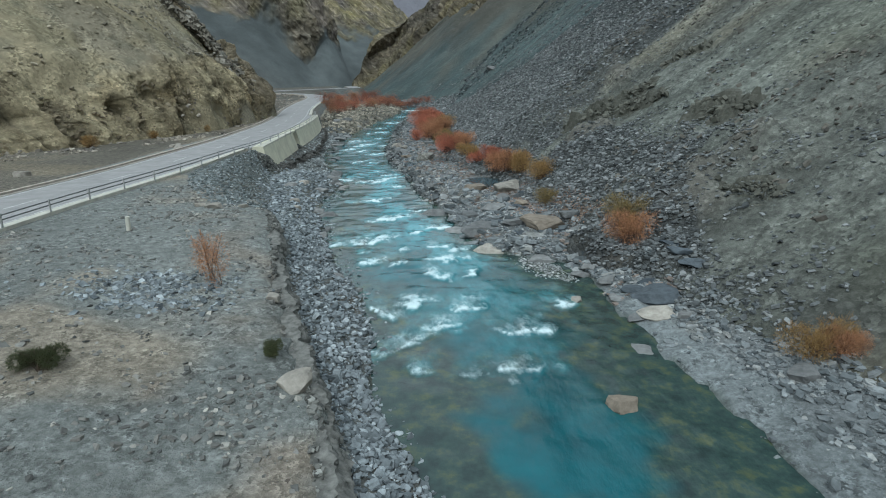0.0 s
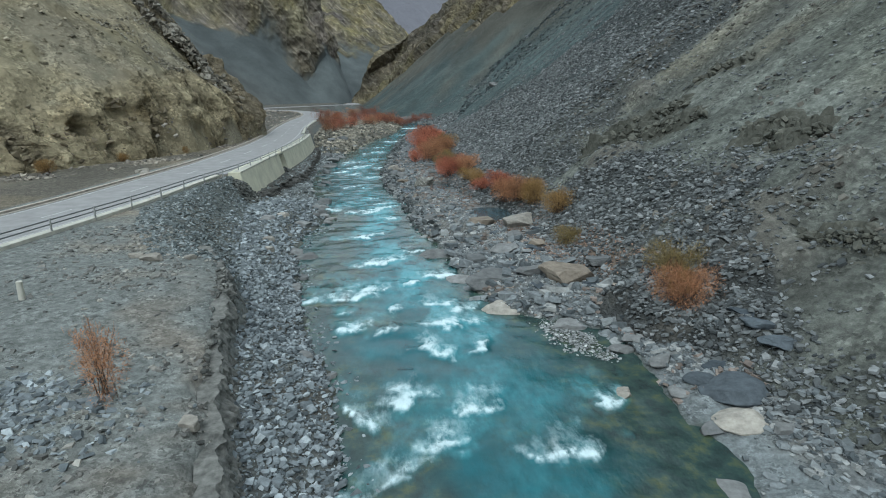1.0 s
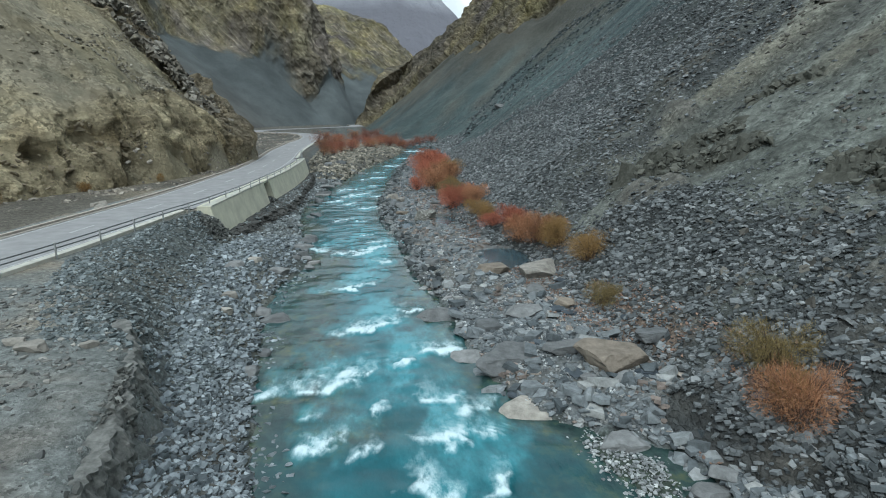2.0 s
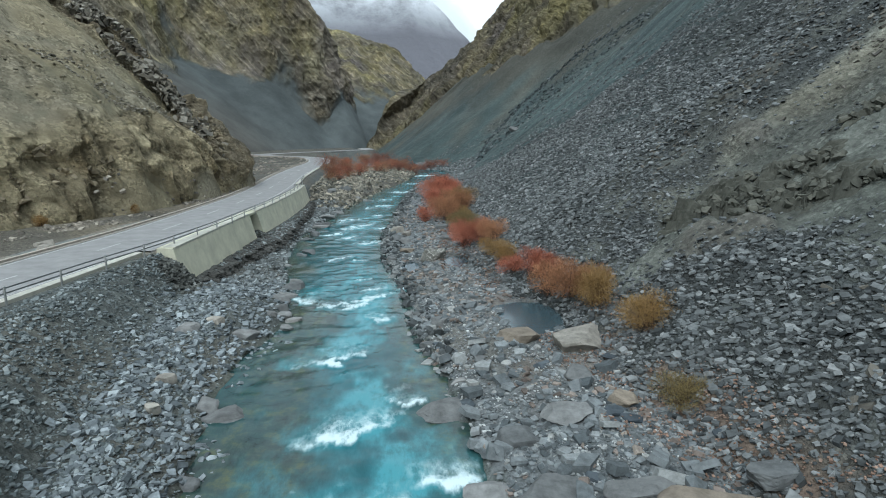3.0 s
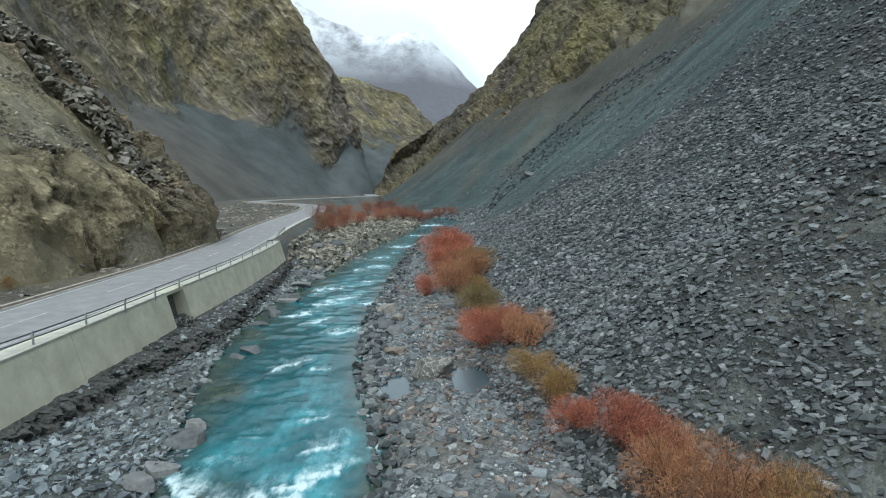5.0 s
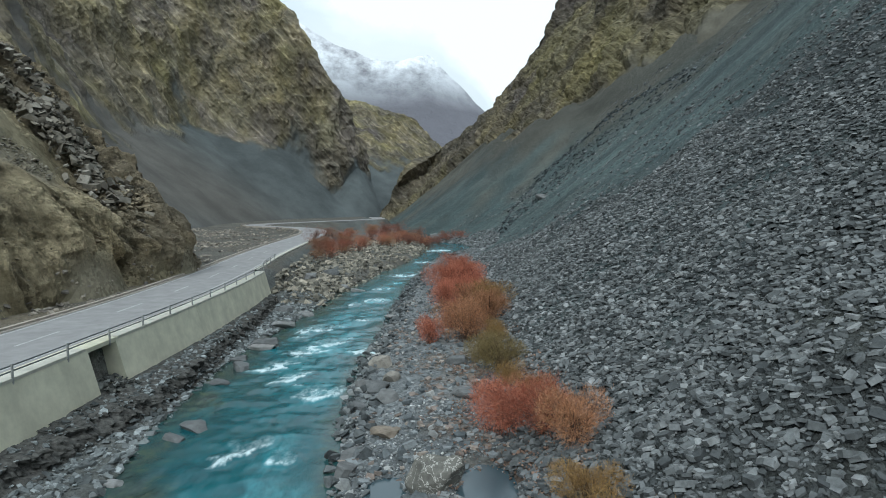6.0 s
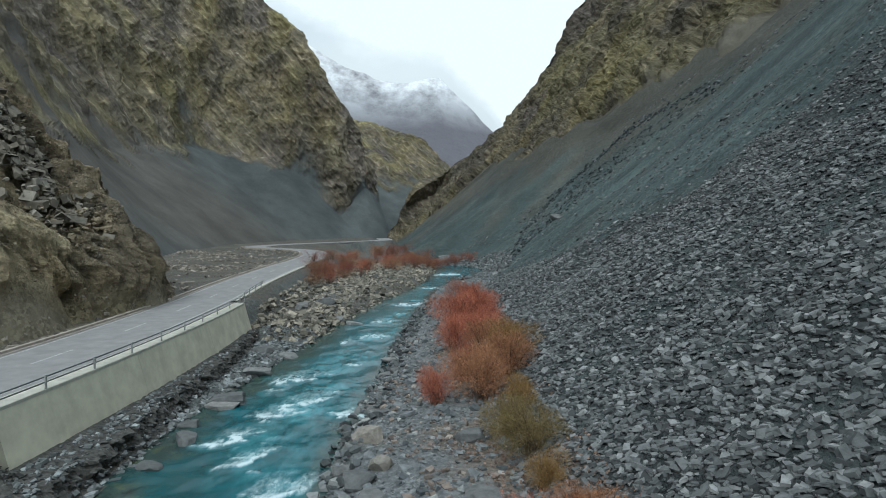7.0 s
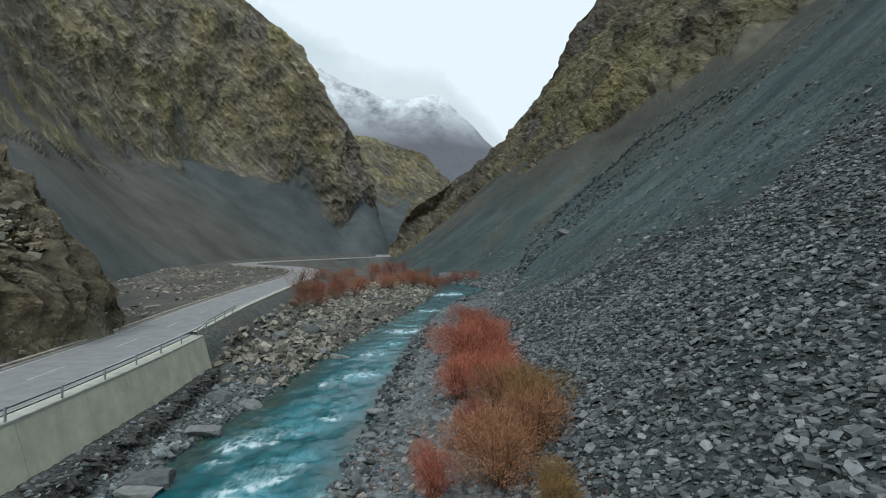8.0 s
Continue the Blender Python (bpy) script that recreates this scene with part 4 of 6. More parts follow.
M_FAR_KERB = simple("pinkish_concrete", (.4, .355, .31), .9, .3, 1.5)
tagged(ribbon("far_kerb", -3.95, 0.28, 0.16, 0.6, M_FAR_KERB, y1=262), "low worn pinkish kerb along the far road edge", "kerb", kind="structure")
tagged(ribbon("verge", -3.55, 0.36, 0.02, 0.5, simple("sandy_verge", (.27, .245, .21), .9, .3, 2)), "sandy strip along the road", "verge", kind="structure")

# ---- guardrail ----
guardrail = tagged(new("guardrail"), "low steel guardrail with two dark rails beside the road", "guardrail")
rail_offset = curve((-60, 3.9), (45, 3.9), (62, 4.25), (72, 4.85), (128, 5.0), (134, 4.3), (150, 4.0))
for h in (0.72, 0.45):
    ribbon("rail", rail_offset, 0.05, 0.1 + h, 0.065, M_RAIL, guardrail, y0=-20, y1=146)
post_mesh = None
for k in np.arange(40, 206, 4.0):
    i = int(np.argmin(np.abs(ROAD_S - k)))
    q, t = ROAD_Q[i], ROAD_T[i]
    out = float(rail_offset(q[1])) + .09
    x, y = q[0] + t[1] * out, q[1] - t[0] * out
    if post_mesh is None:
        bm = bmesh.new()
        bmesh.ops.create_cube(bm, size=1, matrix=Matrix.Translation((0, 0, 0.26)) @ Matrix.Diagonal((0.09, 0.1, 1.12, 1)))
        bmesh.ops.bevel(bm, geom=bm.edges[:], offset=0.015, segments=1, affect="EDGES")
        ob = part("post", bm, M_POST, guardrail)
        post_mesh = ob.data
    else:
        ob = new("post", post_mesh)
        ob.parent = guardrail
    ob.matrix_local = pose(x, y, road_height(y) + 0.1, 0, 0, math.degrees(math.atan2(t[1], t[0])) - 90)


# ---- retaining wall ----
def wall_block(name, y0, y1, parent=None, top=4.05, foot=-0.2, batter=0.28):
    ys = np.linspace(y0, y1, max(2, int((y1 - y0) / 1.0) + 1))
    xw = wall_line(ys)
    h = top - foot
    prof = [(-1.6, foot), (-1.25, top), (0.0, top), (batter * h, foot)]
    V = np.stack([np.c_[xw + dx, ys, np.full_like(ys, z)] for dx, z in prof], 1)
    nv = len(prof)
    i = np.arange(len(ys) * nv).reshape(len(ys), nv)
    f = []
    for a in range(len(ys) - 1):
        for b in range(nv):
            f.append((i[a, b], i[a + 1, b], i[a + 1, (b + 1) % nv], i[a, (b + 1) % nv]))
    f.append(tuple(i[0])[::-1])
    f.append(tuple(i[-1]))
    return mesh_from(name, V.reshape(-1, 3), np.array(f)[:, ::-1], M_CONCRETE, False, parent=parent)


def coping(y0, y1, parent, top=4.05):
    ys = np.linspace(y0, y1, max(2, int(y1 - y0) + 1))
    xw = wall_line(ys)
    prof = [(-.85, top - .02), (-.85, top + .06), (0.05, top + .06), (0.05, top - .1), (-.02, top - .1)]
    V = np.stack([np.c_[xw + dx, ys, np.full_like(ys, z)] for dx, z in prof], 1)
    i = np.arange(len(ys) * 5).reshape(len(ys), 5)
    f = [(i[a, b], i[a + 1, b], i[a + 1, (b + 1) % 5], i[a, (b + 1) % 5]) for a in range(len(ys) - 1) for b in range(5)]
    for e in (0, -1):
        f += [(i[e, 0], i[e, 1], i[e, 2], i[e, 3]), (i[e, 0], i[e, 3], i[e, 4], i[e, 4])]
    f = [q for q in f if len(set(q)) == 4]
    return mesh_from("coping", V.reshape(-1, 3), np.array(f)[:, ::-1], M_COPING, False, parent=parent)


for joints in ((70.3, 78.6, 90.2), (93.0, 105, 117, 129.2)):
    w = tagged(new("retaining_wall"), "pale weathered concrete retaining wall below the road", "wall", group="retaining walls", kind="structure")
    for y0, y1 in zip(joints, joints[1:]):
        wall_block("panel", y0 + .012, y1 - .012, w)
    coping(joints[0] + .3, joints[-1] - .2, w)
tagged(wall_block("culvert_slab", 90.0, 93.2, top=4.06, foot=3.8, batter=0.0), "concrete slab bridging the gap in the retaining wall", "slab", kind="structure")


# ---- crusted banks ----
def bank_strip(name, y0, y1, inner, lip, bottom, mat, label, seed, rough=0.3):
    """A ragged step of packed rock: top sheet, broken face and toe; each line gives x and z along y."""
    ys = np.arange(y0, y1, 0.1)
    lines = [np.stack([np.broadcast_to(np.asarray(q, float), ys.shape) for q in line(ys)], -1) for line in (inner, lip, bottom)]
    v = np.r_[np.linspace(0, 1, 9, endpoint=False), np.linspace(1, 2, 12)]
    i = np.minimum(v.astype(int), 1)
    L = np.stack(lines, 1)
    f = (v - i)[None, :, None]
    Q = L[:, i] * (1 - f) + L[:, i + 1] * f
    x, z = Q[..., 0], Q[..., 1]
    y = np.repeat(ys[:, None], len(v), 1)
    edge = smooth(0, .5, v)[None, :]
    chunk = fbm(x / .9, y / .8, z / .6, 3, seed)
    out = rough * (1.1 * (.6 * chunk + .4 * np.round(chunk * 3) / 3) + .9 * ridged(x / .5, y / .45, z / .4, 3, seed + 4) + 0.5 * fbm(y / 2.6, v[None, :] * .8, 0, 2, seed + 9) + .7 * fbm(x / .3, y / .25, z / .25, 2, seed + 12))
    x = x + out * edge
    z = z + .35 * rough * fbm(x / .5, y / .5, z / .5, 3, seed + 6) * edge
    ob = mesh_from(name, np.c_[x.ravel(), y.ravel(), z.ravel()], grid_faces(*x.shape), mat, False)
    return tagged(ob, label, "bank", kind="structure")


shelf_toe = curve((68, -19.6), (75, -20.2), (86, -20.2), (91, -19.7), (99.7, -20.5), (106, -21.5), (116, -22.9), (130, -25.6))
M_SHELF = simple("dark_packed_rubble", (.066, .065, .06), 0.9, 0.85, 4.5, bump_d=0.08)
M_CRUST = simple("crusted_earth", (.135, .134, .124), 0.95, 0.6, 3.0, bump_d=0.08)
bank_strip("wall_foot_shelf", 69, 131, lambda y: (wall_line(y) + .35, 1.45), lambda y: (shelf_toe(y) - .6, 1.1), lambda y: (shelf_toe(y) + .1, -.1), M_SHELF,
           "dark rocky shelf along the foot of the wall", 610, .34)
bank_strip("terrace_bank", 9, 42.6, lambda y: (terrace_edge(y) - .7, terrace_top(y) - .14), lambda y: (terrace_edge(y) + .0, terrace_top(y) - .1),
           lambda y: (terrace_edge(y) + np.minimum(bank_run(y), .8) * .75 + .1, 1.35), M_CRUST, "dark crumbling earth edge of the terrace", 630, .16)


# ---- stones ----
def stone_shapes(count, flat, seed, points=9, block=0.0):
    """Angular broken stones: hulls of a few random points, unit sized."""
    rnd = random.Random(seed)
    shapes = []
    for _ in range(count):
        bm = bmesh.new()
        for _ in range(points):
            v = Vector((rnd.gauss(0, 1), rnd.gauss(0, 1), rnd.gauss(0, 1))).normalized()
            v = v.lerp(v / max(abs(c) for c in v), block) * (1 - 0.3 * block)
            v = Vector((v.x * rnd.uniform(.75, 1) * rnd.uniform(.9, 1.2), v.y * rnd.uniform(.6, .9), v.z * flat))
            bm.verts.new(v * 0.5)
        bmesh.ops.convex_hull(bm, input=bm.verts[:])
        loose = [v for v in bm.verts if not v.link_faces]
        bmesh.ops.delete(bm, geom=loose, context="VERTS")
        bmesh.ops.triangulate(bm, faces=bm.faces[:])
        bm.verts.index_update()
        shapes.append((np.array([v.co[:] for v in bm.verts]), np.array([[v.index for v in f.verts] for f in bm.faces])))
        bm.free()
    return shapes


def slab_shapes(count, seed, whole=False):
    """Broken slate: thick four- and five-sided slabs with chipped, uneven corners, unit long; the buried underside only where asked."""
    rnd = random.Random(seed)
    shapes = []
    for k in range(count):
        n = 5 if k % 4 == 0 else 4
        wide, thick = rnd.uniform(.5, .9), rnd.uniform(.15, .34)
        start = rnd.uniform(0, 6)
        top, low = [], []
        for j in range(n):
            a = start + 2 * math.pi * (j + rnd.uniform(-.22, .22)) / n
            r = rnd.uniform(.42, .6)
            x, y, z = r * math.cos(a), r * wide * math.sin(a), thick * rnd.uniform(.38, .62)
            top.append((x, y, z))
            low.append((x * rnd.uniform(.9, 1.15), y * rnd.uniform(.9, 1.15), z - thick * rnd.uniform(.85, 1.15)))
        f = [(0, j, j + 1) for j in range(1, n - 1)]
        if whole:
            f += [(n, n + j + 1, n + j) for j in range(1, n - 1)]
        for j in range(n):
            i = (j + 1) % n
            f += [(j, n + j, n + i), (j, n + i, i)]
        shapes.append((np.array(top + low), np.array(f)))
    return shapes


SLABS, WHOLE_SLABS = slab_shapes(30, 5), slab_shapes(30, 5, True)
LUMPS = stone_shapes(12, 0.6, 6, 11, 0.5)
COBBLES = stone_shapes(16, 0.5, 7, 12, 0.35)


def rotations(rng, k, tilt, normal=None):
    """Turns about the vertical, then leaning by up to tilt and on to the slope."""
    a = rng.uniform(0, 2 * np.pi, k)
    c, s, o, z = np.cos(a), np.sin(a), np.ones(k), np.zeros(k)
    rz = np.stack([np.stack([c, -s, z], -1), np.stack([s, c, z], -1), np.stack([z, z, o], -1)], 1)
    up = np.c_[rng.normal(0, tilt, k), rng.normal(0, tilt, k), np.ones(k)] if normal is None else normal + np.c_[rng.normal(0, tilt, k), rng.normal(0, tilt, k), np.zeros(k)]
    up /= np.linalg.norm(up, axis=1)[:, None]
    ex = np.cross(np.tile((0, 1.0, 0), (k, 1)), up)
    ex /= np.linalg.norm(ex, axis=1)[:, None]
    ey = np.cross(up, ex)
    return np.einsum("kij,kjl->kil", np.stack([ex, ey, up], -1), rz)


def stone_mesh(name, rng, P, size, shapes, mat, tilt=0.35, normal=None, parent=None):
    """Many stones in one mesh."""
    rot = rotations(rng, len(P), tilt, normal)
    pick = rng.integers(0, len(shapes), len(P))
    vs, fs, base = [], [], 0
    for j, (sv, sf) in enumerate(shapes):
        m = pick == j
        if not m.any():
            continue
        q = np.einsum("kij,vj->kvi", rot[m], sv) * size[m][:, None, None] + P[m][:, None, :]
        vs.append(q.reshape(-1, 3))
        fs.append((sf[None] + base + np.arange(m.sum())[:, None, None] * len(sv)).reshape(-1, 3))
        base += m.sum() * len(sv)
    return mesh_from(name, np.concatenate(vs), np.concatenate(fs), mat, False, parent=parent)


def scatter(name, rng, P, size, shapes, mat, tilt=0.35, normal=None, parent=None, label="", category="stones"):
    ob = stone_mesh(name, rng, P, size, shapes, mat, tilt, normal, parent)
    return tagged(ob, label, category if parent is None else "", kind="stuff")


def slope_surface(X, Y):
    """The scree slope with its gullies, as built above."""
    U = X - slope_foot(Y)
    Z = slope_height(X, Y)
    gully = ridged((X + 0.25 * Y) / 60, Y / 12, 0, 4, 52)
    rough = fbm(X / 5, Y / 5, Z / 5, 4, 55)
    outcrop = smooth(0.35, 0.75, fbm(X / 7, Y / 10, 0, 3, 57) - 0.02 * np.abs(U - 15)) * smooth(20, 35, Y) * smooth(85, 70, Y)
    return Z + smooth(1, 12, U) * (0.9 * gully + 0.35 * rough) + outcrop * (0.8 + 0.7 * np.abs(rough)) + 0.1 * fbm(X, Y, 0, 3, 59) - pool_dip(X, Y)


rng = np.random.default_rng(11)
SLOPE_N = np.array((-0.53, 0, 0.85))
LIE_N = np.array((-0.3, 0.06, 0.95))


def floor_or_slope(x, y):
    x, y = np.asarray(x, float), np.asarray(y, float)
    return np.where(x - slope_foot(y) > 0.3, slope_surface(x, y), floor_height(x, y))


def sprinkle(count, x_of, y0, y1, keep=None):
    """Random places: x_of(y, f) with f from 0 to 1, over a stretch of the valley."""
    y = rng.uniform(y0, y1, count)
    x = x_of(y, rng.uniform(0, 1, count))
    if keep is not None:
        m = keep(x, y) > rng.uniform(0, 1, count)
        x, y = x[m], y[m]
    return x, y


def sizes(count, low, high, power=2.5):
    return low + (high - low) * rng.uniform(0, 1, count) ** power


def pool_free(x, y):
    d = np.ones_like(x)
    for px, py, pa, pb, _ in POOLS:
        d = np.minimum(d, .06 + smooth(0.6, 1.0, np.hypot((x - px) / pa, (y - py) / pb)))
    return d


# ---- loose slate on the slope ----
X, Y = sprinkle(78000, lambda y, f: slope_foot(y) - 0.6 + 46 * f ** 1.25, 18, 185, stone_field)
S = sizes(len(X), 0.18, .66, 2.6) * np.interp(Y, [20, 45, 70], [.75, .9, 1]) * np.where((Y < 75) & (X - slope_foot(Y) > 9), .75, 1)
x2, y2 = sprinkle(24000, lambda y, f: slope_foot(y) + 28 * f, 78, 130)
X, Y, S = np.r_[X, x2], np.r_[Y, y2], np.r_[S, sizes(len(x2), .18, .5, 2)]
x3, y3 = sprinkle(20000, lambda y, f: slope_foot(y) - 1.5 + 15 * f ** 1.1, 20, 84, stone_field)
X, Y, S = np.r_[X, x3], np.r_[Y, y3], np.r_[S, sizes(len(x3), .14, .42, 2)]
Z = slope_surface(X, Y)
P = np.c_[X, Y, Z + 0.16 * S]
near = (Y > 84) & (Y < 104) & (X - slope_foot(Y) < 14) & (S > 0.42)
chosen = np.flatnonzero(near)[:300]
rest = np.setdiff1d(np.arange(len(X)), chosen)
scatter("loose_slate", rng, P[rest], S[rest], SLABS, M_SLATE, 0.33, np.tile(LIE_N, (len(rest), 1)), scree_slope)
SLAB_MESHES = []
for sv, sf in WHOLE_SLABS:
    ob = mesh_from("slate_stone", sv, sf, M_SLATE, False, parent=scree_slope)
    SLAB_MESHES.append(ob.data)
    bpy.data.objects.remove(ob)
LUMP_MESHES = []
for sv, sf in COBBLES:
    ob = mesh_from("boulder", sv, sf, M_COBBLE, False)
    LUMP_MESHES.append(ob.data)
    bpy.data.objects.remove(ob)
turns = rotations(rng, len(chosen), 0.28, np.tile(LIE_N, (len(chosen), 1)))
for k, i in enumerate(chosen):
    ob = new("slate_stone", SLAB_MESHES[k % len(SLAB_MESHES)])
    ob.parent = scree_slope
    ob.matrix_local = Matrix.LocRotScale(P[i], Matrix(turns[k].tolist()).to_quaternion(), (S[i], S[i], S[i]))

def pieces(name, P, S, meshes, parent, tilt, mats=None):
    """Stones of their own, on shared meshes."""
    turns = rotations(rng, len(P), tilt)
    for k in range(len(P)):
        ob = new(name, meshes[k % len(meshes)])
        ob.parent = parent
        ob.matrix_local = Matrix.LocRotScale(P[k], Matrix(turns[k].tolist()).to_quaternion(), (S[k], S[k], S[k]))


# brown rocks sticking out of the earthy part of the slope, in clusters
X, Y = sprinkle(16000, lambda y, f: slope_foot(y) + 4 + 46 * f, 22, 84, lambda x, y: smooth(.0, .42, fbm((x - .4 * y) / 3.5, y / 2.2, 0, 4, 431)) * smooth(-.3, .4, fbm(x / 11, y / 9, 0, 3, 432)))
S = sizes(len(X), 0.12, .75, 3)
scatter("embedded_rocks", rng, np.c_[X, Y, slope_surface(X, Y) + .02 * S], S, LUMPS + SLABS, stone_material("embedded_rock", (.05, .047, .042), (.112, .104, .09), (.2, .188, .165)), .5, np.tile(SLOPE_N, (len(X), 1)), scree_slope)

# far scatter, higher on the slope and up the valley
X, Y = sprinkle(21000, lambda y, f: slope_foot(y) + 85 * f, 110, 300, lambda x, y: smooth(-.1, .6, fbm((x + .3 * y) / 9, y / 14, 0, 4, 409)) * (x - slope_foot(y) < slope_scree_top(y) - 6))
S = sizes(len(X), 0.22, 1.3, 4)
scatter("far_slate", rng, np.c_[X, Y, slope_surface(X, Y)], S, SLABS, M_SLATE, 0.28, np.tile(SLOPE_N, (len(X), 1)), scree_slope)

# ---- river bar below the slope ----
M_BAR = stone_material("bar_stone", (.076, .087, .093), (.169, .183, .189), (.323, .325, .313))
BAR_MESHES = []
for sv, sf in LUMPS[:6] + WHOLE_SLABS[:8]:
    ob = mesh_from("bar_rock", sv, sf, M_BAR, False)
    BAR_MESHES.append(ob.data)
    bpy.data.objects.remove(ob)
X, Y = sprinkle(19000, lambda y, f: river_right(y) - 2.2 + (slope_foot(y) - river_right(y) + 3.2) * f, 14, 235,
                lambda x, y: pool_free(x, y) * (0.45 + 0.55 * smooth(-.7, .1, fbm(x / 3, y / 3, 0, 3, 411))) * np.where((y < 31) & (x > river_right(y)) & (x < river_right(y) + 2), .1, np.where(x < river_right(y), .4 * smooth(-2.2, 0, x - river_right(y)), 1)))
S = sizes(len(X), 0.1, 0.62, 2.8)
scatter("bar_stones", rng, np.c_[X, Y, floor_or_slope(X, Y) + 0.05 * S], S, SLABS + LUMPS, M_BAR, 0.3,
        label="mixed grey and tan river stones on the low bar")

X, Y = sprinkle(1700, lambda y, f: river_right(y) - 0.6 + (slope_foot(y) - river_right(y) + .5) * f ** 1.4, 36, 150, pool_free)
S = sizes(len(X), 0.35, 1.35, 2.8) * np.interp(Y, [58, 72], [1, .68])
P = np.c_[X, Y, floor_or_slope(X, Y) + 0.12 * S]
chosen = np.flatnonzero(Y < 112)[:300]
pieces("bar_rock", P[chosen], S[chosen], BAR_MESHES, ground, 0.25)
rest = np.setdiff1d(np.arange(len(X)), chosen)
scatter("far_bar_rocks", rng, P[rest], S[rest], SLABS + LUMPS, M_BAR, 0.25, label="larger grey and tan rocks along the low bar")

# ---- cobbles along the other bank ----
X, Y = sprinkle(14500, lambda y, f: river_left(y) + 1.9 - (river_left(y) + 1.9 - terrace_edge(y) - bank_run(y) * .4) * f, 8, 76, lambda x, y: (0.35 + 0.65 * smooth(0, 1, (x - terrace_edge(y) - bank_run(y) * .5))) * smooth(1.3, -.5, x - river_left(y) + .9 * fbm(y / 2.5, 0.3, 0, 3, 413)))
S = sizes(len(X), 0.11, .66, 2.8) * np.interp(Y, [36, 50], [.8, .88])
P = np.c_[X, Y, np.maximum(floor_height(X, Y), -.12) + 0.12 * S]
chosen = np.flatnonzero((Y > 12) & (Y < 34) & (S > 0.3))[:280]
pieces("cobble", P[chosen], S[chosen], LUMP_MESHES, ground, 0.5)
rest = np.setdiff1d(np.arange(len(X)), chosen)
scatter("bank_cobbles", rng, P[rest], S[rest], COBBLES + SLABS[:8], M_COBBLE, 0.45, label="pale grey broken cobbles along the water")
X, Y = sprinkle(4600, lambda y, f: river_left(y) + .4 - (river_left(y) + .4 - terrace_edge(y) - bank_run(y) * .75) * f, 14, 46)
S = sizes(len(X), 0.1, .42, 2.4)
scatter("small_cobbles", rng, np.c_[X, Y, np.maximum(floor_height(X, Y), -.12) + 0.1 * S], S, COBBLES, M_COBBLE, 0.45, label="small pale cobbles between the larger ones")
# crumbs along the terrace edge
X, Y = sprinkle(3200, lambda y, f: terrace_edge(y) - .5 + (bank_run(y) + .7) * f, 9, 44, lambda x, y: smooth(-.4, .3, fbm(x, y / 1.5, 0, 3, 417)))
S = sizes(len(X), 0.07, 0.36, 2.5)
scatter("edge_rubble", rng, np.c_[X, Y, floor_height(X, Y) + 0.08 * S], S, SLABS + LUMPS, stone_material("edge_stone", (.05, .052, .05), (.125, .125, .115), (.28, .28, .26)), 0.5, label="small dark rubble on the crumbling terrace edge")
# dense small stones on the near bar
X, Y = sprinkle(7000, lambda y, f: river_right(y) - .4 + (slope_foot(y) - river_right(y) + 1) * f, 14, 50, lambda x, y: (.25 + .75 * smooth(-.3, .3, fbm(x / 2, y / 2, 0, 3, 418))) * pool_free(x, y) * np.where((y < 31) & (x < river_right(y) + 2), .12, 1))
S = sizes(len(X), 0.1, 0.5, 2.4)
scatter("near_bar_stones", rng, np.c_[X, Y, floor_or_slope(X, Y) + 0.06 * S], S, SLABS, M_BAR, 0.3, label="broken grey slate pieces on the low bar")
# rubble heaped at the wall's end and in the culvert
P = np.r_[np.c_[rng.normal(-20.7, .8, 520), rng.normal(69.4, .8, 520)], np.c_[rng.uniform(-23.4, -21.6, 90), rng.uniform(90.4, 92.8, 90)]]
S = sizes(len(P), 0.14, 0.6, 2)
z = np.where(P[:, 1] < 80, floor_height(P[:, 0], P[:, 1]) + 1.1 * np.exp(-(P[:, 0] + 20.9) ** 2 - (P[:, 1] - 69.8) ** 2), np.interp(P[:, 0], [-23.4, -21.6], [1.9, 1.35]))
scatter("heaped_rubble", rng, np.c_[P, z + .1 * S], S, SLABS + LUMPS, stone_material("heap_stone", (.04, .042, .04), (.105, .108, .1), (.27, .28, .27)), .5, label="dark rubble heaped against the wall end and culvert")
# rubble on the bank under the road
X, Y = sprinkle(12500, lambda y, f: terrace_edge(y) - 3.8 + (bank_run(y) + 5.5) * f, 39, 71,
                lambda x, y: (.55 + .45 * smooth(-.5, .2, fbm(x / 3, y / 3, 0, 3, 415))) * (road_distance(x, y)[0] > 4.6))
S = sizes(len(X), 0.12, 0.4, 2.4)
scatter("bank_rubble", rng, np.c_[X, Y, floor_height(X, Y) + 0.05 * S], S, SLABS + LUMPS, stone_material("rubble_stone", (.057, .068, .069), (.157, .176, .179), (.323, .350, .350)), 0.4, label="dark grey rubble on the bank below the road")
# stones at the foot of the retaining wall
X, Y = sprinkle(6000, lambda y, f: river_left(y) + 0.3 - (river_left(y) + 0.3 - wall_line(y) - 1.0) * f, 70, 134)
on_shelf = X < shelf_toe(Y) + .15
m = ~on_shelf | (rng.uniform(0, 1, len(X)) < .7)
X, Y, on_shelf = X[m], Y[m], on_shelf[m]
S = np.where(on_shelf, .7, 1) * sizes(len(X), 0.14, 0.7, 2.6)
scatter("wall_foot_stones", rng, np.c_[X, Y, np.where(on_shelf, np.interp((X - wall_line(Y) - .35) / (shelf_toe(Y) - .95 - wall_line(Y)), [0, 1, 1.12], [1.45, 1.1, .3]), floor_height(X, Y)) + 0.05 * S], S, SLABS + LUMPS, stone_material("damp_stone", (.052, .058, .059), (.162, .176, .178), (.361, .390, .397)), 0.4,
        label="dark damp stones at the foot of the wall")
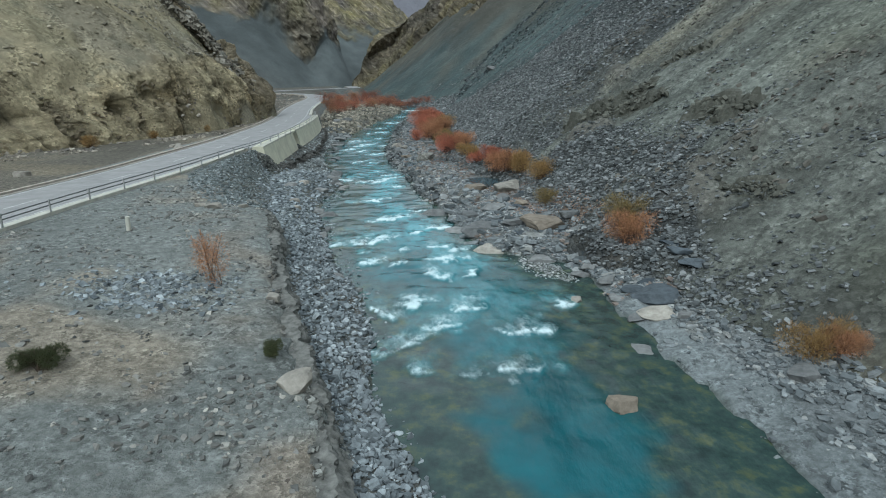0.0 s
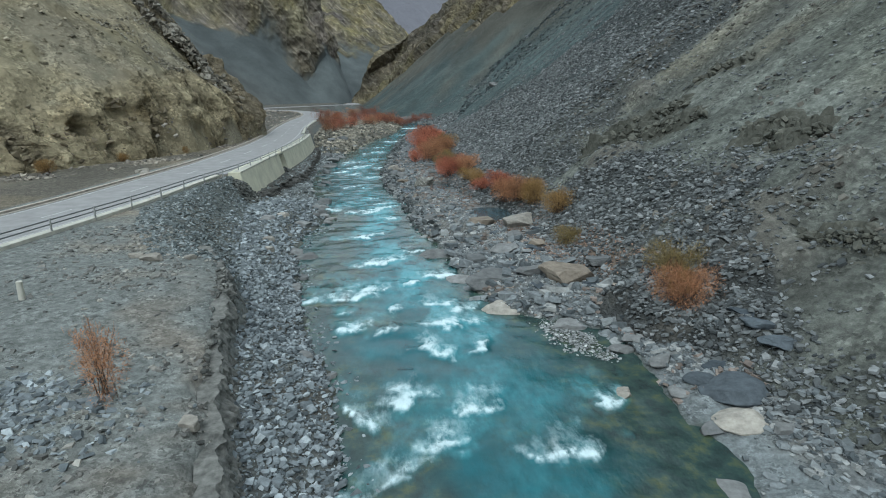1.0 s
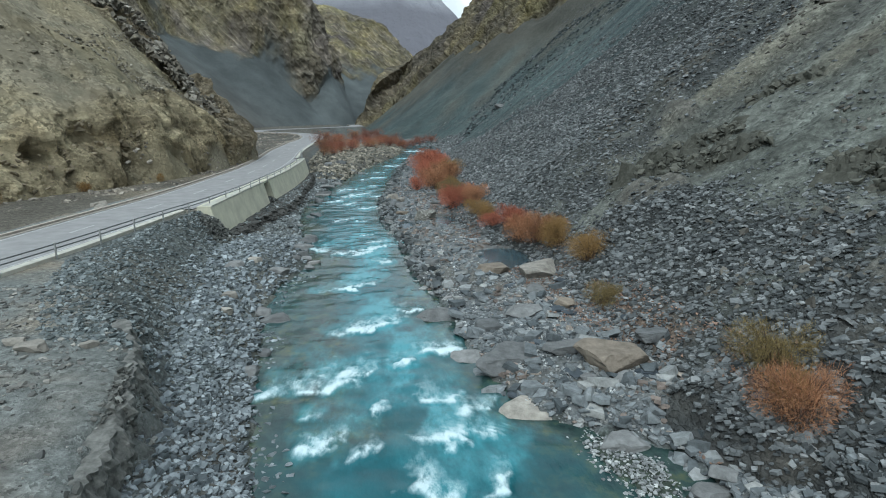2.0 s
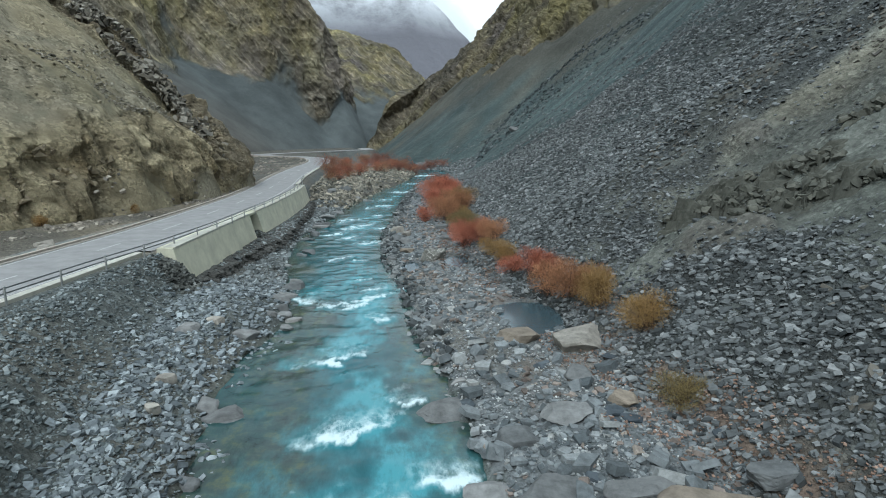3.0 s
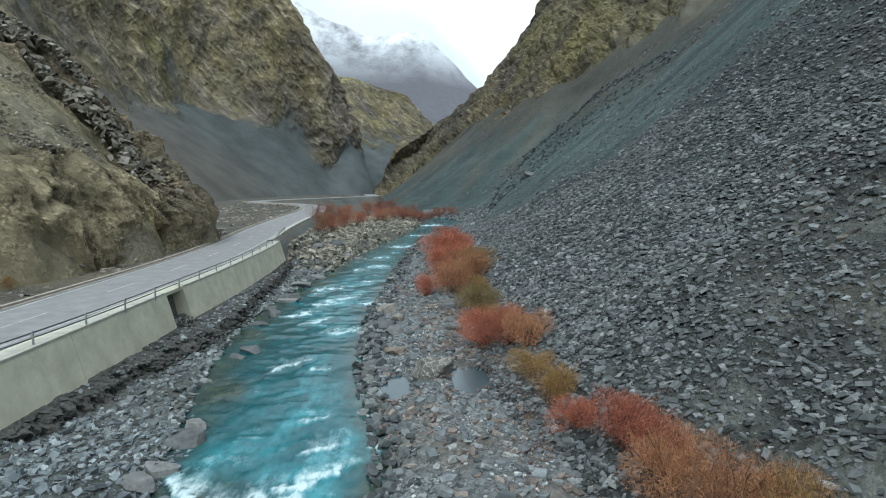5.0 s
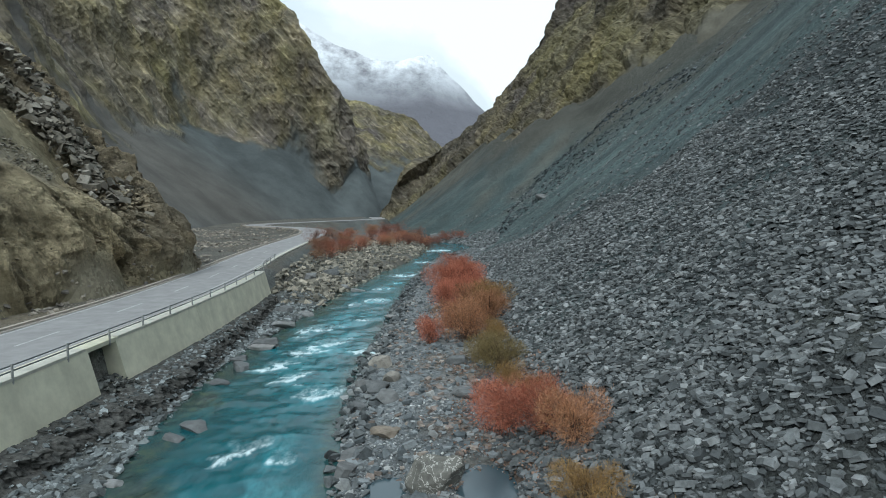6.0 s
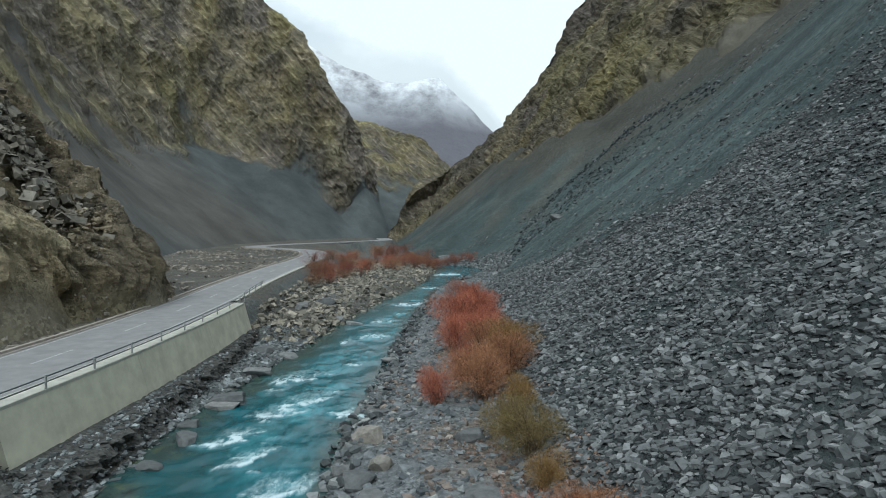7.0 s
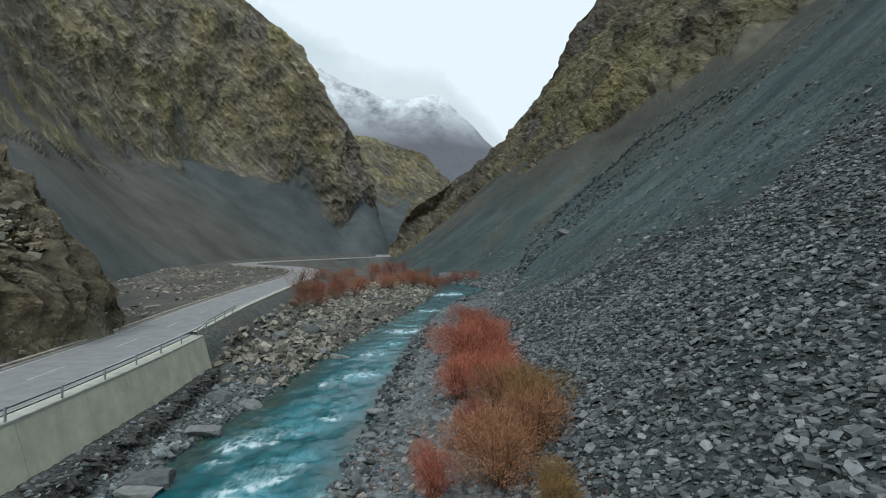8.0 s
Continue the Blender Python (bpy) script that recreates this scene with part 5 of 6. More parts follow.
# boulder bank up the valley
X, Y = sprinkle(11000, lambda y, f: river_left(y) + 0.5 - (river_left(y) - terrace_edge(y) - 1) * f, 128, 250, lambda x, y: 0.3 + 0.7 * smooth(-.5, .3, fbm(x / 5, y / 5, 0, 3, 419)))
S = sizes(len(X), 0.22, 1.35, 3.4)
scatter("boulder_bank", rng, np.c_[X, Y, floor_height(X, Y) + 0.1 * S], S, LUMPS + SLABS, stone_material("bank_boulder", (.07, .07, .062), (.205, .19, .155), (.42, .375, .3)), 0.5,
        label="grey and tan boulders heaped on the far bank")
# stones where the river comes round the far bend
X, Y = sprinkle(2600, lambda y, f: river_right(y) - .5 + (slope_foot(y) - river_right(y) + 5) * f, 196, 268)
S = sizes(len(X), 0.35, 1.6, 2.5)
scatter("bend_stones", rng, np.c_[X, Y, floor_or_slope(X, Y) + 0.08 * S], S, LUMPS + SLABS, M_SLATE, 0.5, label="dark stones along the far river bend")
# terrace: small stones
X, Y = sprinkle(17000, lambda y, f: terrace_edge(y) - 0.1 - 24 * f ** 1.15, 6, 46,
                lambda x, y: (0.12 + 0.88 * smooth(.1, .6, fbm(x / 3.5, y / 3.5, 0, 4, 423))) * (road_distance(x, y)[0] > 4.6))
S = sizes(len(X), 0.06, 0.36, 3)
scatter("terrace_stones", rng, np.c_[X, Y, floor_height(X, Y) + 0.02 * S], S, SLABS + LUMPS[:3], stone_material("terrace_stone", (.075, .077, .075), (.165, .16, .148), (.36, .345, .31)), 0.35,
        label="small stones strewn over the earth terrace")
X = rng.normal(-12.6, 1.7, 700)
Y = rng.normal(23.4, 1.2, 700)
S = sizes(700, .1, .42, 2)
scatter("rubble_patch", rng, np.c_[X, Y, floor_height(X, Y) + 0.04 * S], S, SLABS + LUMPS[:3], M_COBBLE, 0.4, label="patch of dark broken stones on the terrace")
# rubble between road and hill
X, Y = sprinkle(5000, lambda y, f: hill_foot(y) + 4 - 6 * f + 1.5, 30, 134, lambda x, y: smooth(-.4, .4, fbm(x / 4, y / 4, 0, 3, 427)) * (road_distance(x, y)[0] > 4.2))
S = sizes(len(X), 0.12, 0.9, 4)
scatter("hill_rubble", rng, np.c_[X, Y, np.maximum(floor_height(X, Y), hill_height(X, Y)) + 0.05 * S], S, SLABS + LUMPS, M_TAN_STONE, 0.4, label="tan fallen rubble below the cliff")
X, Y = sprinkle(8500, lambda y, f: np.interp(y, [130, 200, 260], [-37, -47, -60]) - 45 * f, 134, 262, lambda x, y: smooth(-.3, .5, fbm(x / 6, y / 6, 0, 3, 431)) * (road_distance(x, y)[0] > 4.2))
S = sizes(len(X), 0.3, 1.4, 3)
scatter("valley_rubble", rng, np.c_[X, Y, floor_height(X, Y) + 0.05 * S], S, SLABS + LUMPS, M_TAN_STONE, 0.4, label="grey-brown rubble on the valley floor beside the road")

# broken rock lying on the upper hillside
X, Y = sprinkle(2300, lambda y, f: hill_foot(y) - 5 - 26 * f ** 1.3, 55, 132, lambda x, y: .2 + .8 * smooth(-.1, .5, fbm(x / 7, y / 9, 0, 4, 441)))
S = sizes(len(X), 0.14, .95, 4)
scatter("hillside_stones", rng, np.c_[X, Y, hill_height(X, Y) + hill_bumps(X, Y) + 0.05 * S], S, SLABS + LUMPS[:4], stone_material("hill_stone", (.1, .088, .063), (.22, .192, .137), (.36, .32, .24)), 0.5, label="brown broken rock strewn over the dry hillside")
# grey talus lying above the cliff towards its end
X, Y = sprinkle(2600, lambda y, f: hill_foot(y) - 5.5 - 9 * f, 98, 114, lambda x, y: smooth(-.3, .4, fbm(x / 4, y / 4, 0, 3, 457)))
S = sizes(len(X), 0.12, .6, 3)
scatter("hill_talus", rng, np.c_[X, Y, hill_height(X, Y) + hill_bumps(X, Y) + .12 * S], S, SLABS + LUMPS[:4], stone_material("talus_stone", (.1, .09, .072), (.21, .19, .15), (.34, .315, .26)), 0.5, label="grey broken talus lying on the end of the hill")
# broken blocks in the cliff, dark crags along its end
X, Y = sprinkle(1300, lambda y, f: hill_foot(y) - .2 - 5 * f, 72, 131, lambda x, y: .35 + .65 * smooth(-.3, .4, fbm(x / 4, y / 3, 0, 3, 447)))
S = sizes(len(X), 0.3, 1.7, 2.4)
P = np.c_[X - .35 * S, Y, hill_height(X, Y) - .3 * S]
scatter("cliff_blocks", rng, P, S, COBBLES + LUMPS[:5], stone_material("cliff_block", (.12, .1, .068), (.2, .167, .115), (.29, .245, .17), 1.0), 0.5, label="fractured brown rock blocks in the cliff beside the road")
Y = 122.5 + rng.normal(0, 1, 2300) * rng.uniform(.8, 3, 2300)
X = hill_foot(122.0) - .5 - 30 * rng.uniform(0, 1, 2300) ** .8 - .5 * (122 - Y)
m = fbm(X / 3, Y / 3, 0, 3, 449) > -.1
X, Y = X[m], Y[m]
S = sizes(len(X), 0.4, 2.0, 2.2)
scatter("ridge_crags", rng, np.c_[X, Y, hill_height(X, Y) + hill_bumps(X, Y) - .2 * S], S, LUMPS + SLABS, stone_material("crag_rock", (.065, .057, .046), (.165, .15, .122), (.33, .31, .27), 1.2), 0.9, label="dark jagged crags along the end of the hill")
# a stream of larger stones down the smooth scree
line_y = curve((5, 240), (12, 268), (28, 282), (48, 280), (70, 252))
X = rng.uniform(3, 67, 2600)
Y = line_y(X) + rng.normal(0, 1.8, 2600) + rng.choice((0, 0, 0, -12, -22), 2600) * rng.uniform(.8, 1.2, 2600)
S = sizes(2600, .35, 1.8, 2.5)
# stone colour darkened to stand for the shadow along this ridge
scatter("stone_stream", rng, np.c_[X, Y, slope_surface(X, Y)], S, SLABS + LUMPS, stone_material("shadowed_stream_stone", (.02, .025, .027), (.055, .065, .069), (.17, .185, .19)), .5, np.tile(SLOPE_N, (2600, 1)), scree_slope)
# dark rocks along the water's edge
X, Y = sprinkle(900, lambda y, f: river_right(y) - .5 + 1.9 * f ** 1.5, 58, 165, pool_free)
S = sizes(len(X), 0.3, 1.15, 2.2)
scatter("water_edge_rocks", rng, np.c_[X, Y, np.maximum(floor_or_slope(X, Y), -.05) + 0.12 * S], S, COBBLES + LUMPS, stone_material("wet_edge_rock", (.045, .05, .052), (.1, .108, .11), (.22, .225, .22)), 0.45, label="dark wet rocks along the edge of the water")
# brown stones among the grey ones
X, Y = sprinkle(4600, lambda y, f: river_right(y) - .2 + (slope_foot(y) - river_right(y) + .6) * f, 30, 130, lambda x, y: smooth(-.5, .4, fbm(x / 3, y / 3, 0, 3, 453)) * pool_free(x, y))
S = sizes(len(X), 0.12, 0.6, 2.6)
scatter("brown_bar_stones", rng, np.c_[X, Y, floor_or_slope(X, Y) + 0.1 * S], S, SLABS + LUMPS[:4], stone_material("brown_bar_stone", (.11, .092, .082), (.2, .166, .145), (.33, .29, .25)), 0.35, label="brown and pinkish river stones on the low bar")
# pale wet shingle on the bar
M_WET_SHINGLE = stone_material("wet_shingle", (.12, .127, .13), (.26, .27, .27), (.55, .56, .55), rough=.5)
X, Y = sprinkle(11000, lambda y, f: river_right(y) - .3 + (slope_foot(y) - river_right(y)) * f, 36, 92, lambda x, y: smooth(-.2, .4, fbm(x / 2.5, y / 2.5, 0, 3, 443)) * pool_free(x, y))
S = sizes(len(X), 0.06, 0.22, 2)
scatter("wet_shingle", rng, np.c_[X, Y, floor_or_slope(X, Y) + 0.1 * S + .02], S, SLABS[:6], M_WET_SHINGLE, 0.3, label="fine pale wet shingle on the river bar")
X, Y = rng.uniform(3.5, 9.6, 9000), rng.uniform(32, 41, 9000)
m = gravel_bank(X, Y) > rng.uniform(-.4, .35, 9000)
X, Y = X[m], Y[m]
S = sizes(len(X), 0.05, 0.2, 2.2)
scatter("tongue_shingle", rng, np.c_[X, Y, np.maximum(floor_height(X, Y), -.04) + 0.1 * S + .01], S, SLABS[:6], M_WET_SHINGLE, 0.3, label="pale wet shingle tongue in the shallows")
# fallen leaves and dry bits under the bushes
X, Y = sprinkle(11000, lambda y, f: slope_foot(y) - 2.6 + 5.6 * f, 36, 118, lambda x, y: smooth(-.35, .4, fbm(x / 2.2, y / 3.5, 0, 4, 445)) * pool_free(x, y))
S = sizes(len(X), 0.05, 0.17, 2)
scatter("leaf_litter", rng, np.c_[X, Y, floor_or_slope(X, Y) + 0.12 + .1 * S], S, SLABS[:5], stone_material("leaf_litter", (.12, .08, .062), (.22, .145, .11), (.31, .22, .17)), 0.5, label="brown fallen leaves and twigs between the stones", category="litter")

# ---- single boulders ----
M_PALE = stone_material("pale_slab_rock", (.2, .188, .168), (.27, .25, .22), (.34, .318, .278), 2.0)
M_BROWN_ROCK = stone_material("brown_slab_rock", (.19, .162, .132), (.225, .19, .152), (.26, .228, .185), 2.0)
M_GREY_ROCK = stone_material("grey_boulder_rock", (.115, .12, .122), (.17, .172, .17), (.25, .245, .237), 2.0)


M_OUTCROP = stone_material("outcrop_rock", (.07, .071, .06), (.088, .088, .074), (.118, .115, .095), 3.0)


def cut_stone(seed, size, flat, cuts, block=0.0):
    """A broken rock: a ball cut by many planes, with rough faces and worn edges."""
    rnd = random.Random(seed)
    bm = bmesh.new()
    bmesh.ops.create_icosphere(bm, subdivisions=4 if size > 1.7 else 3, radius=.5)
    planes = [(Vector((rnd.gauss(0, .12), rnd.gauss(0, .12), 1)).normalized(), rnd.uniform(.24, .34)), (Vector((0, 0, -1)), .3)]
    for k in range(cuts):
        a = 2 * math.pi * (k + rnd.uniform(-.35, .35)) / cuts
        planes.append((Vector((math.cos(a), math.sin(a), rnd.gauss(.1, .5 * (1 - block)))).normalized(), rnd.uniform(.26, .42)))
    shift = Vector((seed % 97, seed % 31, 0))
    for v in bm.verts:
        for way, depth in planes:
            over = v.co.dot(way) - depth
            if over > 0:
                v.co -= way * over * .97
        v.co += .035 * noise.noise_vector(v.co * 3 + shift) + .016 * noise.noise_vector(v.co * 8 + shift) + .008 * noise.noise_vector(v.co * 19 + shift)
    bmesh.ops.scale(bm, vec=(1.14 * size, .84 * size, 1.3 * size * flat), verts=bm.verts[:])
    return bm


def boulder(name, x, y, size, flat, mat, label, seed, turn=None, lean=None):
    """One rock, half sunk in its bed."""
    rnd = random.Random(seed + 7)
    ob = part(name, cut_stone(seed, size, flat, rnd.choice((6, 7, 8))), mat, None)
    z = float(floor_or_slope(x, y))
    if z < -0.2:
        z = -0.15
    lean = lean or (rnd.uniform(-9, 9), rnd.uniform(-9, 9))
    ob.matrix_world = pose(x, y, z + size * flat * 0.2, lean[0], lean[1], rnd.uniform(-40, 40) if turn is None else turn)
    return tagged(ob, label, "boulder", "river boulders")


M_DARK_SLAB = stone_material("dark_slate_slab", (.055, .066, .077), (.078, .091, .103), (.115, .13, .14), 2.0)
DARK_L = "dark blue-grey slate slab on the river bar"
GREY_L, PALE_L, BROWN_L = "grey angular boulder beside the river", "pale flat rock slab lying on the river bar", "brown weathered rock slab on the river bar"
BAR_ROCKS = [(-.4, 52.7, 2.4, 0, .3), (2.5, 49.1, 1.6, 0, .4), (1.4, 46.3, 1.8, 0, .3), (3.0, 44.8, 2.8, 0, .25), (5.9, 45, 1.7, 0, .4), (7.8, 43.3, 2.9, 2, .4),
             (3.3, 40.6, 2.2, 1, .33), (6.8, 38, 1.7, 0, .4), (9.0, 35.2, 1.3, 0, .4), (7.2, 51.5, 1.4, 2, .45), (10.4, 39.3, 1.0, 2, .6), (10.2, 45.3, 1.7, 0, .35), (4.6, 50.5, 1.7, 0, .35)]
SIDE_ROCKS = [(8.8, 36.7, .7, 0, .5), (7.8, 41.6, 1.1, 0, .4), (6.3, 42, 1.1, 0, .4), (5.9, 54.2, 1.9, 0, .35), (7.6, 30.8, 1.2, 1, .5), (11.4, 28.2, 2.1, 1, .3), (10, 33.2, 1.3, 0, .35),
              (9.5, 35.7, 1.1, 0, .4), (9.8, 30.5, .9, 0, .4), (10.1, 28, 1.0, 0, .35), (12.3, 27.2, .9, 0, .4), (9.3, 24.7, 1.6, 0, .2), (6.5, 58.6, 3.5, 1, .5), (3.5, 59.8, 2.5, 2, .35),
              (-5.2, 32.3, .95, 0, .5), (-6.4, 33.3, .8, 0, .5)]
LEFT_BANK_ROCKS = [(-11.5, 52.3, 1.3, 0, 0.6), (-10.4, 51.9, 2, 0, 0.3), (-13, 50.3, 1, 1, 0.5), (-13, 61.2, 1.6, 0, 0.4), (-16, 60, 1.3, 0, 0.5), (-13.5, 71.4, 1.8, 0, 0.45),
                   (-13.9, 53.4, 1, 1, 0.5), (-14.9, 61.4, 1.1, 1, 0.5), (-12.2, 66, 1.3, 0, 0.4), (-14.1, 75.9, 1.3, 0, 0.6)]
UPPER_BAR_ROCKS = [(-7.9, 100.4, 1.8, 1, 0.6), (-7.2, 95.1, 1.7, 0, 0.6), (-6.4, 93, 1.6, 0, 0.6), (-5.5, 87.9, 1.7, 2, 0.35), (-7.9, 92.5, 1.2, 0, 0.6),
                   (-6.7, 83.8, 1.2, 0, 0.6), (-6.9, 85.9, 1.2, 0, 0.5), (-10.1, 120.9, 1.7, 0, 0.3), (-2.2, 99.3, 1.8, 0, 0.5), (-1.5, 92.9, 1.8, 0, 0.4), (-19.7, 103.2, 1.6, 0, 0.4)]
WALL_ROCKS = [(-19.3, 107, 2.4, 0, 0.3), (-16.4, 89.2, 1.8, 0, 0.35), (-16.7, 87.6, 1.5, 0, 0.35), (-20.3, 142, 1.8, 0, 0.4), (-16.9, 82.7, 1.2, 0, 0.4), (-19.5, 108.2, 3.4, 0, 0.35),
              (-20.3, 115.4, 2.3, 0, 0.4), (-22.8, 123, 2, 0, 0.5), (-19.9, 121.9, 2.2, 0, 0.3), (-9.6, 115.5, 1.3, 0, 0.5), (-9, 116, 1.3, 0, 0.5), (-26.1, 144.7, 2.6, 0, 0.5),
              (-24.6, 150.2, 2.8, 0, 0.5), (-18.1, 140.5, 2.4, 0, 0.3), (7, 19.7, 1.5, 2, 0.6), (14.4, 20.6, 1.5, 0, 0.4),
              (-10.2, 51.6, 1.5, 0, 0.25)]
SHORE_ROCKS = [(-9.8, 46.5, 1.2, 0, .5), (-9.4, 43.6, 1.0, 0, .5), (-13.8, 74.1, 1.9, 0, .55), (-13.5, 69.8, 1.6, 0, .45), (-12.7, 67.2, 1.2, 0, .55), (-11.3, 65.4, 1.2, 0, .55),
               (-11.3, 63.8, 1.0, 0, .6), (-12.7, 65.2, .8, 0, .5), (-1.2, 64.2, 1.5, 0, .5), (-3, 66.9, .9, 0, .5), (-6.5, 96.3, 1.2, 1, .7), (-8, 105.2, 1.5, 0, .5),
               (-18.5, 100.6, 1.8, 0, .5), (-18.5, 97, 1.4, 0, .45), (-8.6, 97.1, 1.3, 0, .5)]
BAR_ROCKS = [(x, y, 1.25 * size, kind, flat / 1.12) for x, y, size, kind, flat in BAR_ROCKS]
for k, (x, y, size, kind, flat) in enumerate(SHORE_ROCKS + BAR_ROCKS + SIDE_ROCKS + LEFT_BANK_ROCKS + UPPER_BAR_ROCKS + WALL_ROCKS):
    mat, text = (M_GREY_ROCK, M_PALE, M_BROWN_ROCK)[kind], (GREY_L, PALE_L, BROWN_L)[kind]
    boulder("boulder", x, y, size, flat, mat, text, 500 + k)
for x, y, size in ((-4.9, 17.2, 1.35), (-7.5, 23.9, .75), (-15.4, 38.1, 1.2), (-16.6, 38.8, .8), (-13.6, 38.6, .7), (-36.7, 50.1, 1.6), (-32.3, 71.1, 1.2), (-33.2, 72.5, 1.5)):
    boulder("boulder", x, y, size, .5, M_PALE, "pale loose boulder lying on the bare ground", 700 + int(10 * size + y))



def outcrop(x0, y0, x1, y1, width, count, largest, seed):
    """A ledge of bedrock breaking out of the slope: stepped broken beds, with loose blocks lying on it."""
    r = np.random.default_rng(seed)
    length = math.hypot(x1 - x0, y1 - y0)
    along, across = np.linspace(0, 1, int(length / .14)), np.linspace(0, 1, int(2.4 * width / .12))
    A, B = np.meshgrid(along, across, indexing="ij")
    ragged = .35 * width * fbm(A * length / 1.3, 0.7, 0, 4, seed)
    x = x0 + (x1 - x0) * A + (B - .4) * 2.2 * width * .9 + .6 * ragged
    y = y0 + (y1 - y0) * A + (B - .4) * 2.2 * width * .35
    base = slope_surface(x, y)
    body = smooth(0, .12, A) * smooth(1, .88, A) * np.interp(B, [0, .12, .3, .55, 1], [0, .45, 1, .7, 0])
    body = body * smooth(-.75, .25, fbm(x / 1.6, y / 1.6, 0, 3, seed + 1))
    chunk = fbm(x / 1.2, y / 1.2, base / 1.2, 4, seed + 2)
    h = base + .5 * largest * body + .3 * chunk + .18 * (y - y0)
    step = .45 + .15 * np.round(1.5 * fbm(x / 3, y / 3, 0, 2, seed + 3))
    part_up = h / step - np.floor(h / step)
    tread = (np.floor(h / step) + smooth(.62, 1, part_up)) * step - h
    z = base + body * (.5 * largest + .75 * chunk + 2.3 * tread + .1 * fbm(x / .3, y / .3, base / .3, 3, seed + 6)) - .22 * (1 - smooth(0, .25, body))
    x = x - .35 * body * ridged(y / .8, base / .5, x / .8, 3, seed + 5)
    ledge = mesh_from("outcrop", np.c_[x.ravel(), y.ravel(), z.ravel()], grid_faces(*x.shape), M_OUTCROP, False)
    f = r.uniform(0, 1, count)
    x = x0 + (x1 - x0) * f + r.normal(0, .3, count) * width * (1.1 - np.abs(2 * f - 1))
    y = y0 + (y1 - y0) * f + r.normal(0, .4, count)
    size = .2 + .52 * largest * r.uniform(0, 1, count) ** 2
    blocks = stone_mesh("bedding", r, np.c_[x - .1 * size, y, slope_surface(x, y) + .22 * size + .15], size, LUMPS, M_OUTCROP, .6, np.tile((-.1, -.16, 1.0), (count, 1)), ledge)
    tagged(blocks, kind="stuff")
    return tagged(ledge, "ragged dark bedrock ledge breaking out of the scree slope", "outcrop", "bedrock outcrops")


outcrop(14.0, 67.6, 21.6, 58, 2.0, 420, 1.7, 940)
outcrop(18.2, 66.5, 21.8, 62.5, 1.6, 160, 1.6, 944)
outcrop(21.4, 51, 23.6, 45, 2.0, 200, 1.4, 950)
outcrop(23.6, 65.2, 27.4, 62.2, .9, 110, 1.5, 960)
outcrop(18.4, 38, 19.9, 33.5, 1.3, 110, 1.0, 970)
boulder("outcrop_rock", 20.4, 253, 4.2, .55, M_GREY_ROCK, "large grey boulder resting on the smooth scree", 931)
boulder("outcrop_rock", 44, 118, 4.0, .7, M_OUTCROP, "dark grey bedrock standing out of the scree slope", 930)

rnd = random.Random(77)
for k in range(30):
    y = rnd.uniform(40, 62)
    x = float(river_right(y)) + (float(slope_foot(y)) - float(river_right(y)) + 1) * rnd.random() ** 1.3
    if float(pool_free(np.array([x]), np.array([y]))[0]) > 0.9:
        boulder("boulder", x, y, rnd.uniform(.6, 1.4), rnd.uniform(.22, .4), (M_GREY_ROCK, M_DARK_SLAB, M_DARK_SLAB)[k % 3], (GREY_L, DARK_L, DARK_L)[k % 3], 1000 + k)
for k, (x, y, size) in enumerate(((12.0, 30.1, 2.6), (10.9, 31, 1.4), (14.6, 31.8, 1.8), (14.2, 33.2, 1.5), (13.9, 34.1, 1.3), (12, 38.3, 1.0), (12.2, 32.4, 1.2))):
    boulder("boulder", x, y, size, .28, M_DARK_SLAB, DARK_L, 1100 + k)

M_VEINED = stone_material("veined_block", (.11, .108, .098), (.125, .12, .108), (.14, .135, .12), 2.0)
vn, vl = M_VEINED.node_tree.nodes, M_VEINED.node_tree.links
vp = vn["Principled BSDF"]
plain_link = vp.inputs["Base Color"].links[0].from_socket
vein = ramp(vn, vl, add_noise(vn, vl, 1.3, 4, .55, stretch=((1, 1, 2.2), (25, 40, 0))), (.485, 0.0), (.497, .9), (.503, .9), (.515, 0.0))
vl.new(mix(vn, vl, vein, plain_link, (.5, .49, .45)), vp.inputs["Base Color"])
boulder("boulder", -2.5, 81.9, 2.2, .85, M_VEINED, "dark blocky boulder with white veins beside a pool", 1203, 8, (4, -6))

# small white marker post and scrap beside the road
bm = bmesh.new()
bmesh.ops.create_cone(bm, cap_ends=True, segments=12, radius1=0.14, radius2=0.12, depth=1.1)
post = part("marker_post", bm, M_COPING, None)
post.matrix_world = pose(-17.9, 31.9, 4.1, 4, 3, 0)
tagged(post, "short white concrete marker post on the terrace", "post")

# ---- pools of still water ----
m, n, l, p = nodes("still_pool_water")
p.inputs["Base Color"].default_value, p.inputs["Roughness"].default_value = (.055, .085, .1, 1), 0.14
bump(n, l, p, add_noise(n, l, 3.0, 3, 0.5), 0.1, 0.02)
for px, py, pa, pb, level in POOLS:
    a = np.linspace(0, 2 * np.pi, 60, endpoint=False)
    bm = bmesh.new()
    bm.faces.new([bm.verts.new((px + 1.14 * pa * math.cos(t), py + 1.14 * pb * math.sin(t), level)) for t in a])
    tagged(part("water_pool", bm, m, None), "still grey-blue pool among the stones", "pool", kind="structure")


